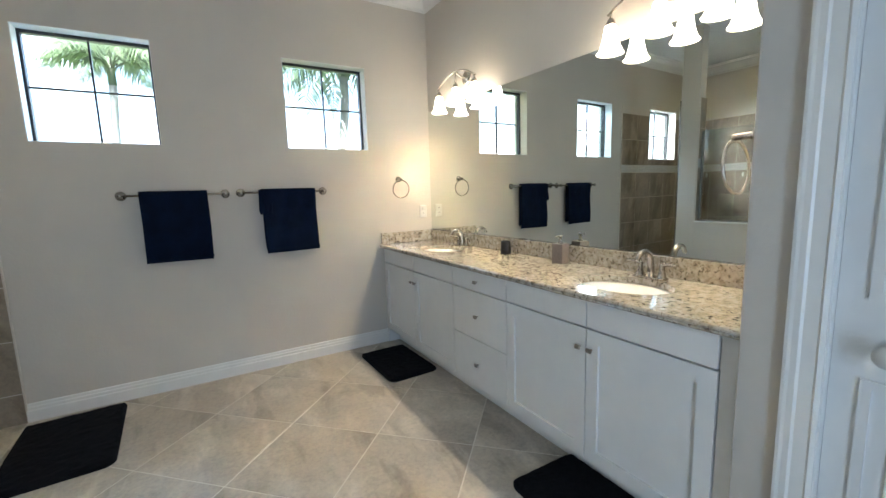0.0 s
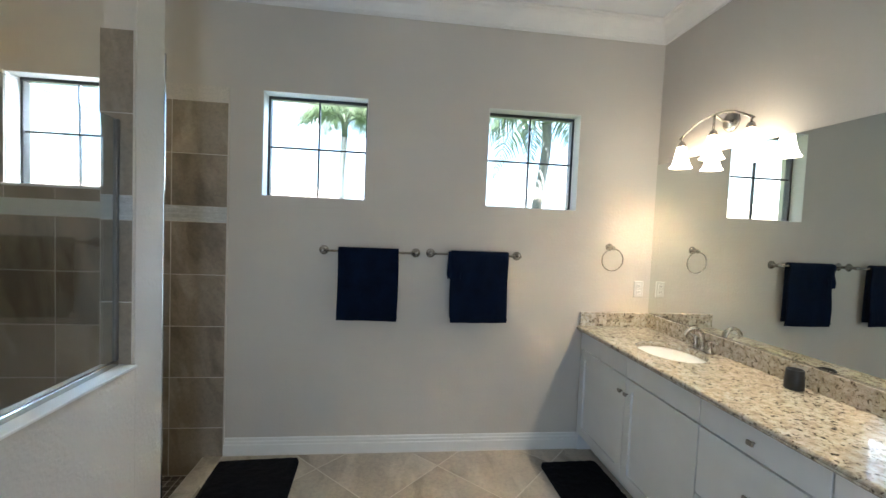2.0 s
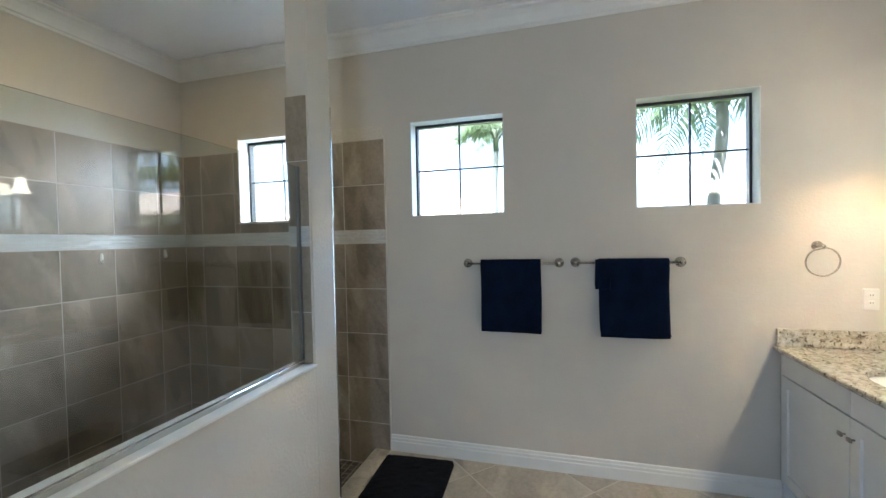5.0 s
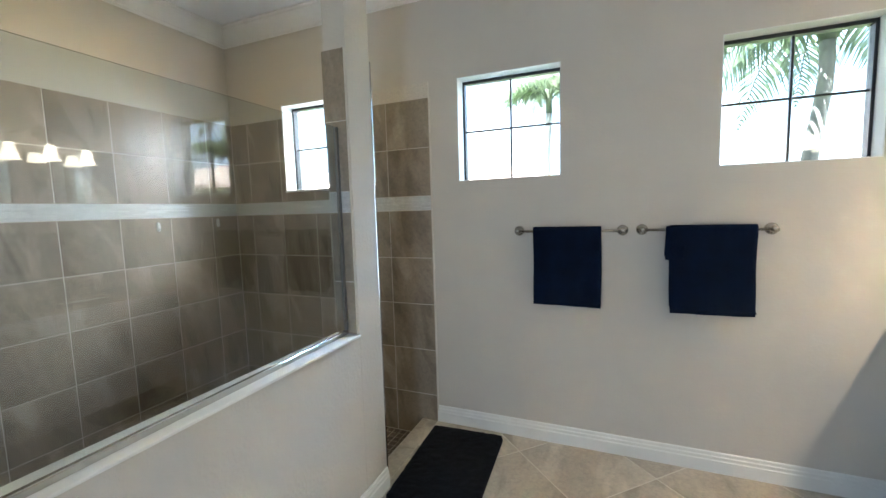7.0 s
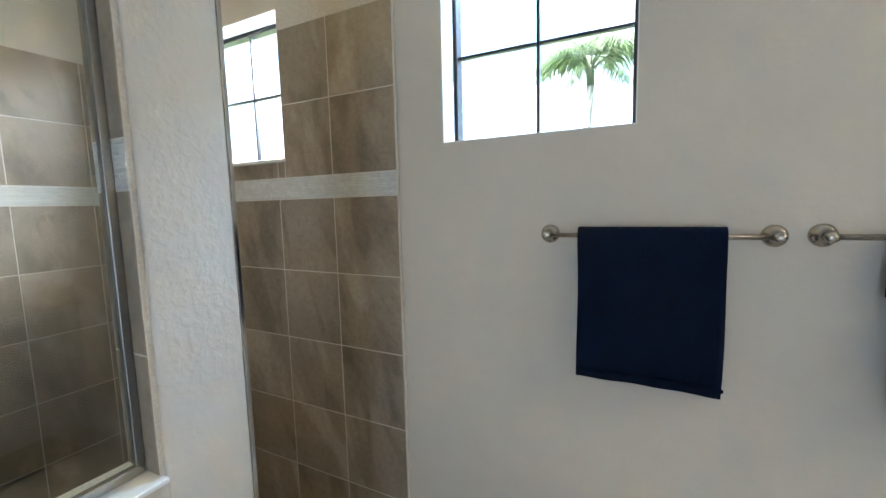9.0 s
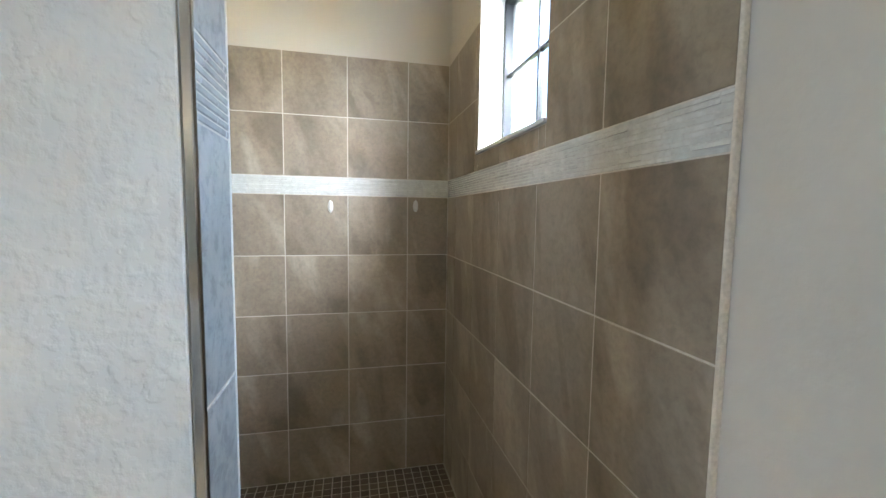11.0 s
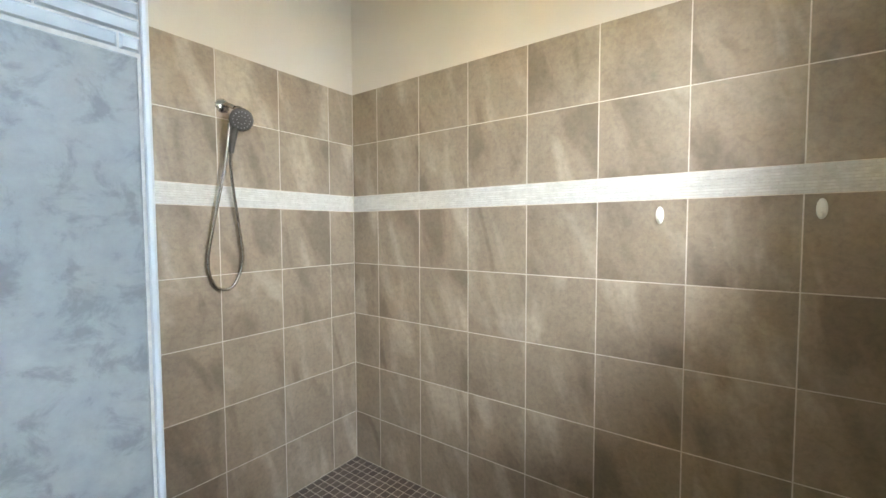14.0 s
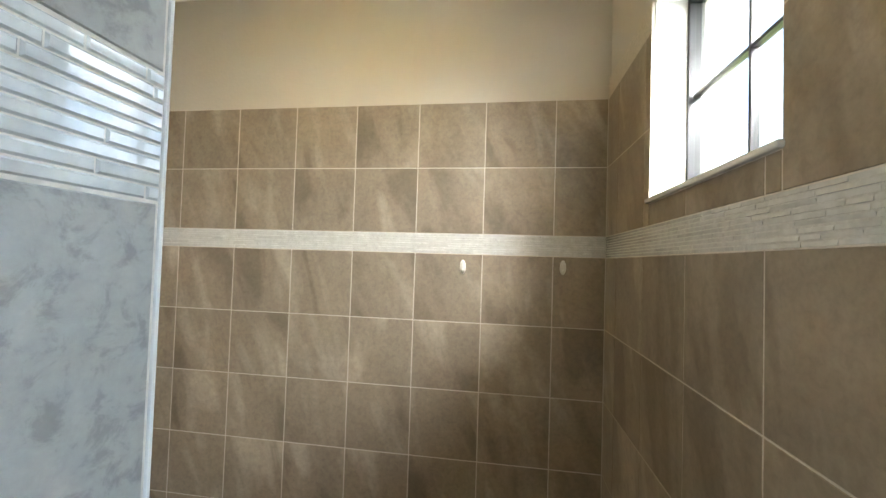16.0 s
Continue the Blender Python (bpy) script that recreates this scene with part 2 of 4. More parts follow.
# ---- building helpers ----
def part(name, bm, mat, parent=None, label="", smooth=False):
    me = bpy.data.meshes.new(name)
    bmesh.ops.recalc_face_normals(bm, faces=bm.faces[:])
    bm.to_mesh(me)
    bm.free()
    me.materials.append(mat)
    if smooth:
        for p in me.polygons:
            p.use_smooth = True
    ob = new(name, me)
    if parent:
        ob.parent = parent
    if label:
        ob["label"] = label
    return ob


def thing(name, label, category, at=(0, 0, 0), group="", turn=0.0):
    ob = new(name)
    ob.empty_display_size = 0.05
    ob.matrix_basis = pose(*at, 0, 0, turn)
    return tagged(ob, label, category, group)


def box(bm, x0, x1, y0, y1, z0, z1, bevel=0.0, seg=2):
    got = bmesh.ops.create_cube(bm, size=1.0)["verts"]
    for v in got:
        v.co = Vector(((x0 + x1) / 2 + v.co.x * (x1 - x0), (y0 + y1) / 2 + v.co.y * (y1 - y0), (z0 + z1) / 2 + v.co.z * (z1 - z0)))
    if bevel:
        edges = list({e for v in got for e in v.link_edges})
        bmesh.ops.bevel(bm, geom=edges, offset=bevel, segments=seg, affect="EDGES", profile=0.5)
    return bm


def boxed(*a, **k):
    return box(bmesh.new(), *a, **k)


def lathe(profile, steps=24, axis="Z", at=(0, 0, 0), bm=None):
    """Spins a list of (radius, height) about an axis."""
    bm = bm or bmesh.new()
    rings = []
    for r, h in profile:
        ring = []
        for k in range(steps):
            a = 2 * math.pi * k / steps
            p = (r * math.cos(a), r * math.sin(a), h)
            if axis == "Y":
                p = (p[0], p[2], p[1])
            elif axis == "X":
                p = (p[2], p[0], p[1])
            ring.append(bm.verts.new(Vector(p) + Vector(at)))
        rings.append(ring)
    for a, b in zip(rings, rings[1:]):
        for k in range(steps):
            bm.faces.new((a[k], a[(k + 1) % steps], b[(k + 1) % steps], b[k]))
    for ring in (rings[0], rings[-1]):
        if (ring[0].co - ring[steps // 2].co).length > 1e-4:
            bm.faces.new(ring)
    return bm


def tube(points, radius, steps=10, bm=None):
    """A round bar along a line of points; radius is one number or one for each point."""
    bm = bm or bmesh.new()
    pts = [Vector(p) for p in points]
    radii = radius if isinstance(radius, (list, tuple)) else [radius] * len(pts)
    rings, side = [], None
    for k, p in enumerate(pts):
        way = (pts[min(k + 1, len(pts) - 1)] - pts[max(k - 1, 0)]).normalized()
        if side is None:
            side = way.orthogonal().normalized()
        side = (side - way * side.dot(way)).normalized()
        other = way.cross(side)
        rings.append([bm.verts.new(p + radii[k] * (math.cos(a) * side + math.sin(a) * other)) for a in (2 * math.pi * j / steps for j in range(steps))])
    for a, b in zip(rings, rings[1:]):
        for k in range(steps):
            bm.faces.new((a[k], a[(k + 1) % steps], b[(k + 1) % steps], b[k]))
    bm.faces.new(rings[0])
    bm.faces.new(rings[-1])
    return bm


def smooth_line(points, per=8):
    """A Catmull-Rom line through points."""
    p = [Vector(q) for q in points]
    p = [2 * p[0] - p[1], *p, 2 * p[-1] - p[-2]]
    out = []
    for a, b, c, d in zip(p, p[1:], p[2:], p[3:]):
        for k in range(per):
            u = k / per
            out.append(0.5 * (2 * b + (c - a) * u + (2 * a - 5 * b + 4 * c - d) * u * u + (3 * b - a - 3 * c + d) * u ** 3))
    return [*out, p[-2]]


def slab(axis, lo, hi, u0, u1, z0, z1, holes=()):
    """An upright wall between two planes of one axis, with openings (u0, u1, z0, z1) cut through it."""
    us = sorted({u0, u1, *(h[0] for h in holes), *(h[1] for h in holes)})
    zs = sorted({z0, z1, *(h[2] for h in holes), *(h[3] for h in holes)})

    def solid(i, j):
        if not (0 <= i < len(us) - 1 and 0 <= j < len(zs) - 1):
            return False
        u, z = (us[i] + us[i + 1]) / 2, (zs[j] + zs[j + 1]) / 2
        return not any(h[0] < u < h[1] and h[2] < z < h[3] for h in holes)

    bm = bmesh.new()
    made = {}

    def vert(w, u, z):
        if (w, u, z) not in made:
            made[w, u, z] = bm.verts.new((w, u, z) if axis == "x" else (u, w, z))
        return made[w, u, z]

    for i in range(len(us) - 1):
        for j in range(len(zs) - 1):
            if not solid(i, j):
                continue
            a, b, c, d = us[i], us[i + 1], zs[j], zs[j + 1]
            for w in (lo, hi):
                bm.faces.new((vert(w, a, c), vert(w, b, c), vert(w, b, d), vert(w, a, d)))
            for di, dj, p, q in ((-1, 0, (a, c), (a, d)), (1, 0, (b, c), (b, d)), (0, -1, (a, c), (b, c)), (0, 1, (a, d), (b, d))):
                if not solid(i + di, j + dj):
                    bm.faces.new((vert(lo, *p), vert(lo, *q), vert(hi, *q), vert(hi, *p)))
    return bm


def setting(ob, label, category):
    return tagged(ob, label, category, "", "structure")


def run(profile, start, end, inward):
    """Sweeps a moulding's profile of (out from the wall, height) from start to end."""
    bm = bmesh.new()
    rings = [[bm.verts.new(Vector((*p, 0)) + Vector((*inward, 0)) * d + Vector((0, 0, h))) for d, h in profile] for p in (start, end)]
    for k in range(len(profile)):
        q = (k + 1) % len(profile)
        bm.faces.new((rings[0][k], rings[0][q], rings[1][q], rings[1][k]))
    bm.faces.new(rings[0])
    bm.faces.new(rings[1])
    return bm


# ---- the large structure ----
holes = [(a, b, WZ0, WZ1) for _, a, b in WINDOWS]
wall_north = setting(part("wall_north", slab("y", WIN_Y, WIN_Y + 0.2, WEST_X - 0.15, MIR_X + 0.15, -0.3, CEIL, holes), PAINT), "greige painted wall with three small square windows", "wall")
wall_east = setting(part("wall_east", slab("x", MIR_X, MIR_X + 0.15, STUB_Y, WIN_Y, -0.3, CEIL), PAINT), "greige painted wall behind the mirror and vanity", "wall")
wall_west = setting(part("wall_west", slab("x", WEST_X - 0.15, WEST_X, SHOW_Y, WIN_Y, -0.3, CEIL), PAINT), "painted wall above taupe shower tiles", "wall")
wall_shower = setting(part("wall_shower_end", slab("y", SHOW_Y - 0.12, SHOW_Y, WEST_X - 0.15, PONY_X, -0.3, CEIL), PAINT), "painted wall above tiles with the shower head", "wall")
wall_side = setting(part("wall_side", slab("x", PONY_X - 0.13, PONY_X, -1.6, SHOW_Y - 0.12, -0.3, CEIL), PAINT), "greige painted plain wall", "wall")
wall_south = setting(part("wall_south", slab("y", -1.75, -1.6, PONY_X - 0.13, STUB_X + 0.12, -0.3, CEIL), PAINT), "greige painted wall behind the added fill lamp", "wall")
lamp_frame = setting(part("fill_lamp_frame", slab("y", -1.599, -1.555, -0.45, 0.45, 0.0, 2.06, [(-0.33, 0.33, 0.2, 1.93)]), TRIM), "white frame around an added fill lamp, unseen", "door")
# fill lamp in an added, unseen door frame, for daylight from behind
back = new("back_fill", bpy.data.lights.new("back_fill", "AREA"))
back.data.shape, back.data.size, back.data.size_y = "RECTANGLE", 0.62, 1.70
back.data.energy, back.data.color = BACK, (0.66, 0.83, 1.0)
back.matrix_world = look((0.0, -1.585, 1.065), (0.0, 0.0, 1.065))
eave = setting(part("eave", boxed(-6.0, 6.0, WIN_Y + 0.2, WIN_Y + 0.65, 2.80, 2.98), TRIM), "white roof eave over the windows outside", "eave")
DOOR_A, DOOR_B, DOOR_H = -0.40, 0.392, 2.04
wall_closet = setting(part("wall_closet", slab("x", STUB_X, STUB_X + 0.12, -1.6, STUB_Y - 0.12, -0.3, CEIL, [(DOOR_A, DOOR_B, 0.0, DOOR_H)]), PAINT), "greige painted wall with a white door", "wall")
wall_stub = setting(part("wall_stub", boxed(STUB_X, MIR_X + 0.15, STUB_Y - 0.12, STUB_Y, -0.3, CEIL, bevel=0.006), PAINT), "greige painted wall end beside the vanity", "wall")
half_wall = setting(part("half_wall", boxed(PONY_IN, PONY_X, SHOW_Y, COL_A, -0.3, 0.918), ROUGHPAINT), "greige textured half wall beside the shower", "half wall")
column = setting(part("column", boxed(PONY_IN, PONY_X, COL_A, COL_B, -0.3, CEIL, bevel=0.004), ROUGHPAINT), "greige painted column at the shower entrance", "column")
ceiling = setting(part("ceiling", boxed(WEST_X - 0.15, MIR_X + 0.15, -1.75, WIN_Y + 0.2, CEIL, CEIL + 0.15), CEILING), "white painted ceiling", "ceiling")
floor = setting(part("floor", boxed(PONY_X - 0.13, MIR_X, -1.6, WIN_Y, -0.12, -0.0010), FLOORGROUT), "beige stone tile floor laid diagonally with pale joints", "floor")
shower_floor = setting(part("shower_floor", boxed(WEST_X, PONY_IN + 0.002, SHOW_Y, WIN_Y, -0.25, SH_FLOOR - 0.0005), MOSAIC_GROUT), "dark brown square mosaic shower floor", "shower floor")

CROWN = [(0, 2.922), (0.008, 2.922), (0.012, 2.938), (0.022, 2.944), (0.03, 2.962), (0.048, 2.992), (0.072, 3.015), (0.092, 3.024), (0.096, 3.036), (0.112, 3.04), (0.112, 3.05), (0, 3.05)]
CROWN = [(d, h - 0.001) for d, h in CROWN]
BASE = [(0, 0), (0.016, 0), (0.016, 0.070), (0.012, 0.076), (0.012, 0.092), (0.008, 0.098), (0.007, 0.112), (0.003, 0.118), (0, 0.118)]
for start, end, inward in [((WEST_X, WIN_Y), (MIR_X, WIN_Y), (0, -1)), ((MIR_X, STUB_Y), (MIR_X, WIN_Y), (-1, 0)), ((WEST_X, SHOW_Y), (WEST_X, WIN_Y), (1, 0)), ((WEST_X, SHOW_Y), (PONY_X, SHOW_Y), (0, 1)), ((STUB_X, STUB_Y), (MIR_X, STUB_Y), (0, 1)), ((STUB_X, -1.6), (STUB_X, STUB_Y), (-1, 0)), ((PONY_X, -1.6), (PONY_X, SHOW_Y), (1, 0)), ((PONY_X, -1.6), (STUB_X, -1.6), (0, 1))]:
    setting(part("crown_molding", run(CROWN, start, end, inward), TRIM), "white stepped crown molding under the ceiling", "crown molding")
for start, end, inward in [((-0.998, WIN_Y), (1.44, WIN_Y), (0, -1)), ((PONY_X, SHOW_Y - 0.12), (PONY_X, COL_B), (1, 0)), ((PONY_X, -1.6), (PONY_X, SHOW_Y - 0.12), (1, 0)), ((STUB_X, 0.475), (STUB_X, STUB_Y), (-1, 0)), ((PONY_X, -1.6), (-0.47, -1.6), (0, 1)), ((0.47, -1.6), (STUB_X, -1.6), (0, 1))]:
    setting(part("baseboard", run(BASE, start, end, inward), TRIM), "white moulded baseboard along the wall", "baseboard")

# sill of the half wall
sill = setting(part("sill", boxed(PONY_IN - 0.012, PONY_X + 0.011, SHOW_Y + 0.002, COL_A - 0.001, 0.9185, 0.93, bevel=0.003), TRIM), "white sill on the half wall under the glass", "sill")


wall_east.matrix_basis = SKEW


# ---- windows ----
def window(name, x0, x1):
    y = WIN_Y + 0.10
    frame_ob = setting(part(name, slab("y", y, y + 0.05, x0, x1, WZ0, WZ1, [(x0 + 0.018, x1 - 0.018, WZ0 + 0.012, WZ1 - 0.024)]), BRONZE), "dark bronze square window with four panes", "window")
    xm, zm = (x0 + x1) / 2, (WZ0 + WZ1) / 2
    part("muntin", boxed(xm - 0.0055, xm + 0.0055, y + 0.012, y + 0.038, WZ0 + 0.012, WZ1 - 0.024, bevel=0.002, seg=1), BRONZE, frame_ob)
    part("muntin", boxed(x0 + 0.018, xm - 0.0055, y + 0.012, y + 0.038, zm - 0.0055, zm + 0.0055, bevel=0.002, seg=1), BRONZE, frame_ob)
    part("muntin", boxed(xm + 0.0055, x1 - 0.018, y + 0.012, y + 0.038, zm - 0.0055, zm + 0.0055, bevel=0.002, seg=1), BRONZE, frame_ob)
    for a, b in ((x0 + 0.016, xm - 0.0045), (xm + 0.0045, x1 - 0.016)):
        for c, d in ((WZ0 + 0.010, zm - 0.0045), (zm + 0.0045, WZ1 - 0.022)):
            p = part("pane", boxed(a, b, y + 0.022, y + 0.018, c, d), GLASS, frame_ob)
            p.visible_shadow = False
    for k, (a, b, c, d) in enumerate(((x0, x0 + 0.004, WZ0, WZ1), (x1 - 0.004, x1, WZ0, WZ1), (x0 + 0.004, x1 - 0.004, WZ0, WZ0 + 0.004), (x0 + 0.004, x1 - 0.004, WZ1 - 0.004, WZ1))):
        part("reveal", boxed(a, b, WIN_Y + 0.001, y, c, d), REVEAL, frame_ob)
    return frame_ob


for spec in WINDOWS:
    window(*spec)
x0, x1 = WINDOWS[0][1:]
setting(part("window_sill", boxed(x0 - 0.008, x1 + 0.008, WIN_Y - TILE - 0.012, WIN_Y + 0.10, WZ0 - 0.012, WZ0 + 0.003, bevel=0.004), PORCELAIN), "white stone sill of the shower window", "window sill")



def daylight(eye, target, size, power, color, spread):
    """A lamp added outside one window to strengthen the sky's light there."""
    d = new("window_daylight", bpy.data.lights.new("window_daylight", "AREA"))
    d.data.shape, d.data.size, d.data.size_y = "RECTANGLE", size, size
    d.data.energy, d.data.color, d.data.spread = power, color, radians(spread)
    d.matrix_world = look(eye, target)


daylight((-1.60, WIN_Y + 0.50, 2.33), (WEST_X, 1.7, 0.7), 0.32, PANE, (0.95, 0.975, 1.0), 90)
daylight((-1.95, 4.6, 2.30), (-1.95, 3.0, 2.30), 0.5, PANE * 1.7, (0.93, 0.965, 1.0), 170)
daylight((-0.24, 4.02, 2.70), (-0.46, WIN_Y + 0.10, 2.13), 0.14, PANE * 0.38, (0.52, 0.74, 1.0), 80)

# ---- mirror ----
mirror = tagged(part("wall_mirror", boxed(MIR_X - 0.006, MIR_X - 0.0005, STUB_Y + 0.006, WIN_Y - 0.004, 1.006, 2.072), MIRROR), "large frameless mirror on the wall above the vanity", "mirror")
mirror.matrix_basis = SKEW
part("mirror_clip", boxed(MIR_X - 0.010, MIR_X - 0.001, STUB_Y + 0.006, WIN_Y - 0.022, 0.9995, 1.0055), CHROME, mirror, "thin chrome rail under the mirror")


# ---- vanity ----
FRONT = 1.42
SEAMS = [3.392, 2.822, 2.252, 1.708, 1.174, 0.652]


def knob(parent, y, z):
    bm = lathe([(0.0045, 0.0), (0.0045, -0.014), (0.0075, -0.016)], 12, "X", (FRONT, y, z))
    part("knob", box(bm, FRONT - 0.026, FRONT - 0.014, y - 0.014, y + 0.014, z - 0.010, z + 0.010, bevel=0.004), KNOBMETAL, parent, "grey metal knob", True)


def shaker(parent, y0, y1, z0, z1, knob_y):
    stile = 0.058
    bm = slab("x", FRONT, FRONT + 0.019, y0, y1, z0, z1, [(y0 + stile, y1 - stile, z0 + stile, z1 - stile)])
    bmesh.ops.bevel(bm, geom=[e for e in bm.edges if e.is_manifold and e.calc_face_angle(0) > 1], offset=0.0016, segments=2, affect="EDGES")
    d = part("door", bm, CABINET, parent)
    part("panel", boxed(FRONT + 0.0125, FRONT + 0.0185, y0 + stile, y1 - stile, z0 + stile, z1 - stile), CABINET, d)
    knob(d, knob_y, z1 - 0.085)


def carcass(name, label, y0, y1):
    v = thing(name, label, "cabinet")
    part("body", boxed(FRONT + 0.038, MIR_X - 0.002, y0 + 0.001, y1 - 0.001, 0.132, 0.866), CABINET, v)
    part("toe_kick", boxed(FRONT + 0.115, FRONT + 0.13, y0 + 0.001, y1 - 0.001, 0.0, 0.131), CABINET, v)
    return v


g = 0.0032
Z0, Z1, Z2, Z3 = 0.134, 0.738, 0.746, 0.862
for name, top, mid, low in (("sink_cabinet", SEAMS[0], SEAMS[1], SEAMS[2]), ("sink_cabinet", SEAMS[3], SEAMS[4], SEAMS[5])):
    unit = carcass(name, "white shaker sink cabinet with two doors and grey knobs", low, top)
    for a, b, ky in ((mid, top, mid + 0.03), (low, mid, mid - 0.03)):
        shaker(unit, a + g, b - g, Z0, Z1, ky)
        part("false_front", boxed(FRONT, FRONT + 0.019, a + g, b - g, Z2, Z3, bevel=0.002), CABINET, unit)
unit = carcass("drawer_cabinet", "white drawer cabinet with three flat drawers", SEAMS[3], SEAMS[2])
for a, b in ((Z2, Z3), (0.442, Z1), (Z0, 0.436)):
    d = part("drawer", boxed(FRONT, FRONT + 0.019, SEAMS[3] + g, SEAMS[2] - g, a, b, bevel=0.002), CABINET, unit)
    knob(d, (SEAMS[2] + SEAMS[3]) / 2, (a + b) / 2)
filler = tagged(part("cabinet_filler", boxed(FRONT + 0.012, MIR_X - 0.002, STUB_Y + 0.002, SEAMS[5] - 0.001, 0.0, 0.866), CABINET), "white filler strip between cabinet and wall", "cabinet filler")
filler2 = tagged(part("cabinet_filler", boxed(FRONT + 0.012, MIR_X - 0.002, SEAMS[0] + 0.001, WIN_Y - 0.001, 0.0, 0.866), CABINET), "white filler strip between cabinet and wall", "cabinet filler")

SINKS = [2.806, 1.174]
SX, SA, SB, TOP = 1.672, 0.165, 0.215, 0.90


def countertop():
    bm = bmesh.new()
    x0, x1, y0, y1 = FRONT - 0.005, MIR_X + 0.03, STUB_Y + 0.002, WIN_Y - 0.002
    loops = [[(x0, y0), (x1, y0), (x1, y1), (x0, y1)]]
    for sy in SINKS:
        loops.append([(SX + SA * math.cos(a), sy + SB * math.sin(a)) for a in (2 * math.pi * k / 48 for k in range(48))])
    edges = []
    for loop in loops:
        vs = [bm.verts.new((x, y, TOP)) for x, y in loop]
        edges += [bm.edges.new((p, q)) for p, q in zip(vs, vs[1:] + vs[:1])]
    bmesh.ops.triangle_fill(bm, edges=edges, use_beauty=True)
    got = bmesh.ops.extrude_face_region(bm, geom=bm.faces[:])
    for v in got["geom"]:
        if isinstance(v, bmesh.types.BMVert):
            v.co.z = TOP - 0.03
    return bm


counter = thing("countertop", "speckled beige granite countertop with rounded edge", "countertop")
part("slab", countertop(), GRANITE, counter)
EDGE = [(0, 0.0), (0.012, 0.0), (0.020, -0.002), (0.025, -0.008), (0.026, -0.014), (0.022, -0.018), (0.024, -0.024), (0.018, -0.030), (0, -0.030)]
part("front_edge", run([(d, TOP + h) for d, h in EDGE], (FRONT - 0.0052, STUB_Y + 0.002), (FRONT - 0.0052, WIN_Y - 0.002), (-1, 0)), GRANITE, counter, "", False)
splash = part("backsplash", boxed(MIR_X - 0.022, MIR_X - 0.0025, STUB_Y + 0.003, WIN_Y - 0.003, TOP + 0.0005, 0.999, bevel=0.002), GRANITE, counter)
splash.matrix_basis = SKEW
part("side_splash", boxed(FRONT - 0.012, MIR_X - 0.0225, WIN_Y - 0.0205, WIN_Y - 0.002, TOP + 0.0005, 0.999, bevel=0.002), GRANITE, counter)


def sink(y):
    prof = [(0.02, -0.145), (0.09, -0.142), (0.14, -0.12), (0.17, -0.08), (0.185, -0.04), (0.19, -0.031)]
    bm = bmesh.new()
    rings = []
    for r, h in prof:
        k = r / 0.19
        rings.append([bm.verts.new((SX + (SA + 0.008) * k * math.cos(a), y + (SB + 0.008) * k * math.sin(a), TOP + h)) for a in (2 * math.pi * j / 48 for j in range(48))])
    for a, b in zip(rings, rings[1:]):
        for k in range(48):
            bm.faces.new((a[k], a[(k + 1) % 48], b[(k + 1) % 48], b[k]))
    bm.faces.new(rings[0])
    s = thing("sink", "white oval undermount porcelain sink in the countertop", "sink", group="vanity sinks")
    part("bowl", bm, PORCELAIN, s, "", True)
    part("drain", lathe([(0.0, -0.138), (0.018, -0.138), (0.022, -0.1415), (0.022, -0.1435)], 20, "Z", (SX, y, TOP)), NICKEL, s, "nickel drain", True)
    return s


def faucet(y):
    f = thing("faucet", "brushed nickel centre-set faucet with arched spout and lever handles", "faucet", (1.868, y, TOP), "vanity faucets")
    bm = lathe([(0.027, 0), (0.027, 0.006), (0.020, 0.012), (0.016, 0.03)], 20)
    line = smooth_line([(0, 0, 0.02), (0.002, 0, 0.06), (-0.010, 0, 0.108), (-0.045, 0, 0.134), (-0.085, 0, 0.126), (-0.112, 0, 0.096)], 6)
    n = len(line)
    tube(line, [0.017 - 0.006 * k / n for k in range(n)], 14, bm)
    part("spout", bm, NICKEL, f, "", True)
    plate = boxed(-0.026, 0.026, -0.078, 0.078, 0.0, 0.011, bevel=0.0045)
    part("base_plate", plate, NICKEL, f, "", True)
    for s in (-1, 1):
        bm = lathe([(0.026, 0), (0.026, 0.005), (0.020, 0.012), (0.013, 0.040), (0.012, 0.062), (0.014, 0.070), (0.008, 0.078)], 18, "Z", (0.004, s * 0.055, 0))
        tube(smooth_line([(0.004, s * 0.052, 0.068), (0.0, s * 0.085, 0.077), (-0.004, s * 0.125, 0.076)], 5), [0.009, 0.009, 0.009, 0.009, 0.008, 0.008, 0.008, 0.0075, 0.007, 0.007, 0.006], 12, bm)
        part("handle", bm, NICKEL, f, "", True)
    return f


for sy in SINKS:
    sink(sy)
    faucet(sy)

soap = thing("soap_dispenser", "taupe square soap dispenser with nickel pump", "soap dispenser", (1.868, 1.742, TOP), turn=8)
part("bottle", boxed(-0.036, 0.036, -0.036, 0.036, 0, 0.118, bevel=0.002), TAUPEBOX, soap)
bm = lathe([(0.014, 0.118), (0.014, 0.128), (0.009, 0.13), (0.009, 0.155), (0.013, 0.156), (0.013, 0.166), (0.006, 0.168)], 16)
part("pump", tube([(0, 0, 0.161), (-0.03, 0.004, 0.162), (-0.038, 0.005, 0.156)], 0.0045, 8, bm), NICKEL, soap, "nickel pump", True)
cup = tagged(part("tumbler", lathe([(0.0, 0.0), (0.034, 0.0), (0.037, 0.004), (0.0365, 0.03), (0.033, 0.088), (0.031, 0.090), (0.029, 0.088), (0.032, 0.02), (0.0, 0.012)], 24), BLACK, None, "", True), "matt black ceramic tumbler on the countertop", "tumbler")
cup.location = (1.866, 2.248, TOP)


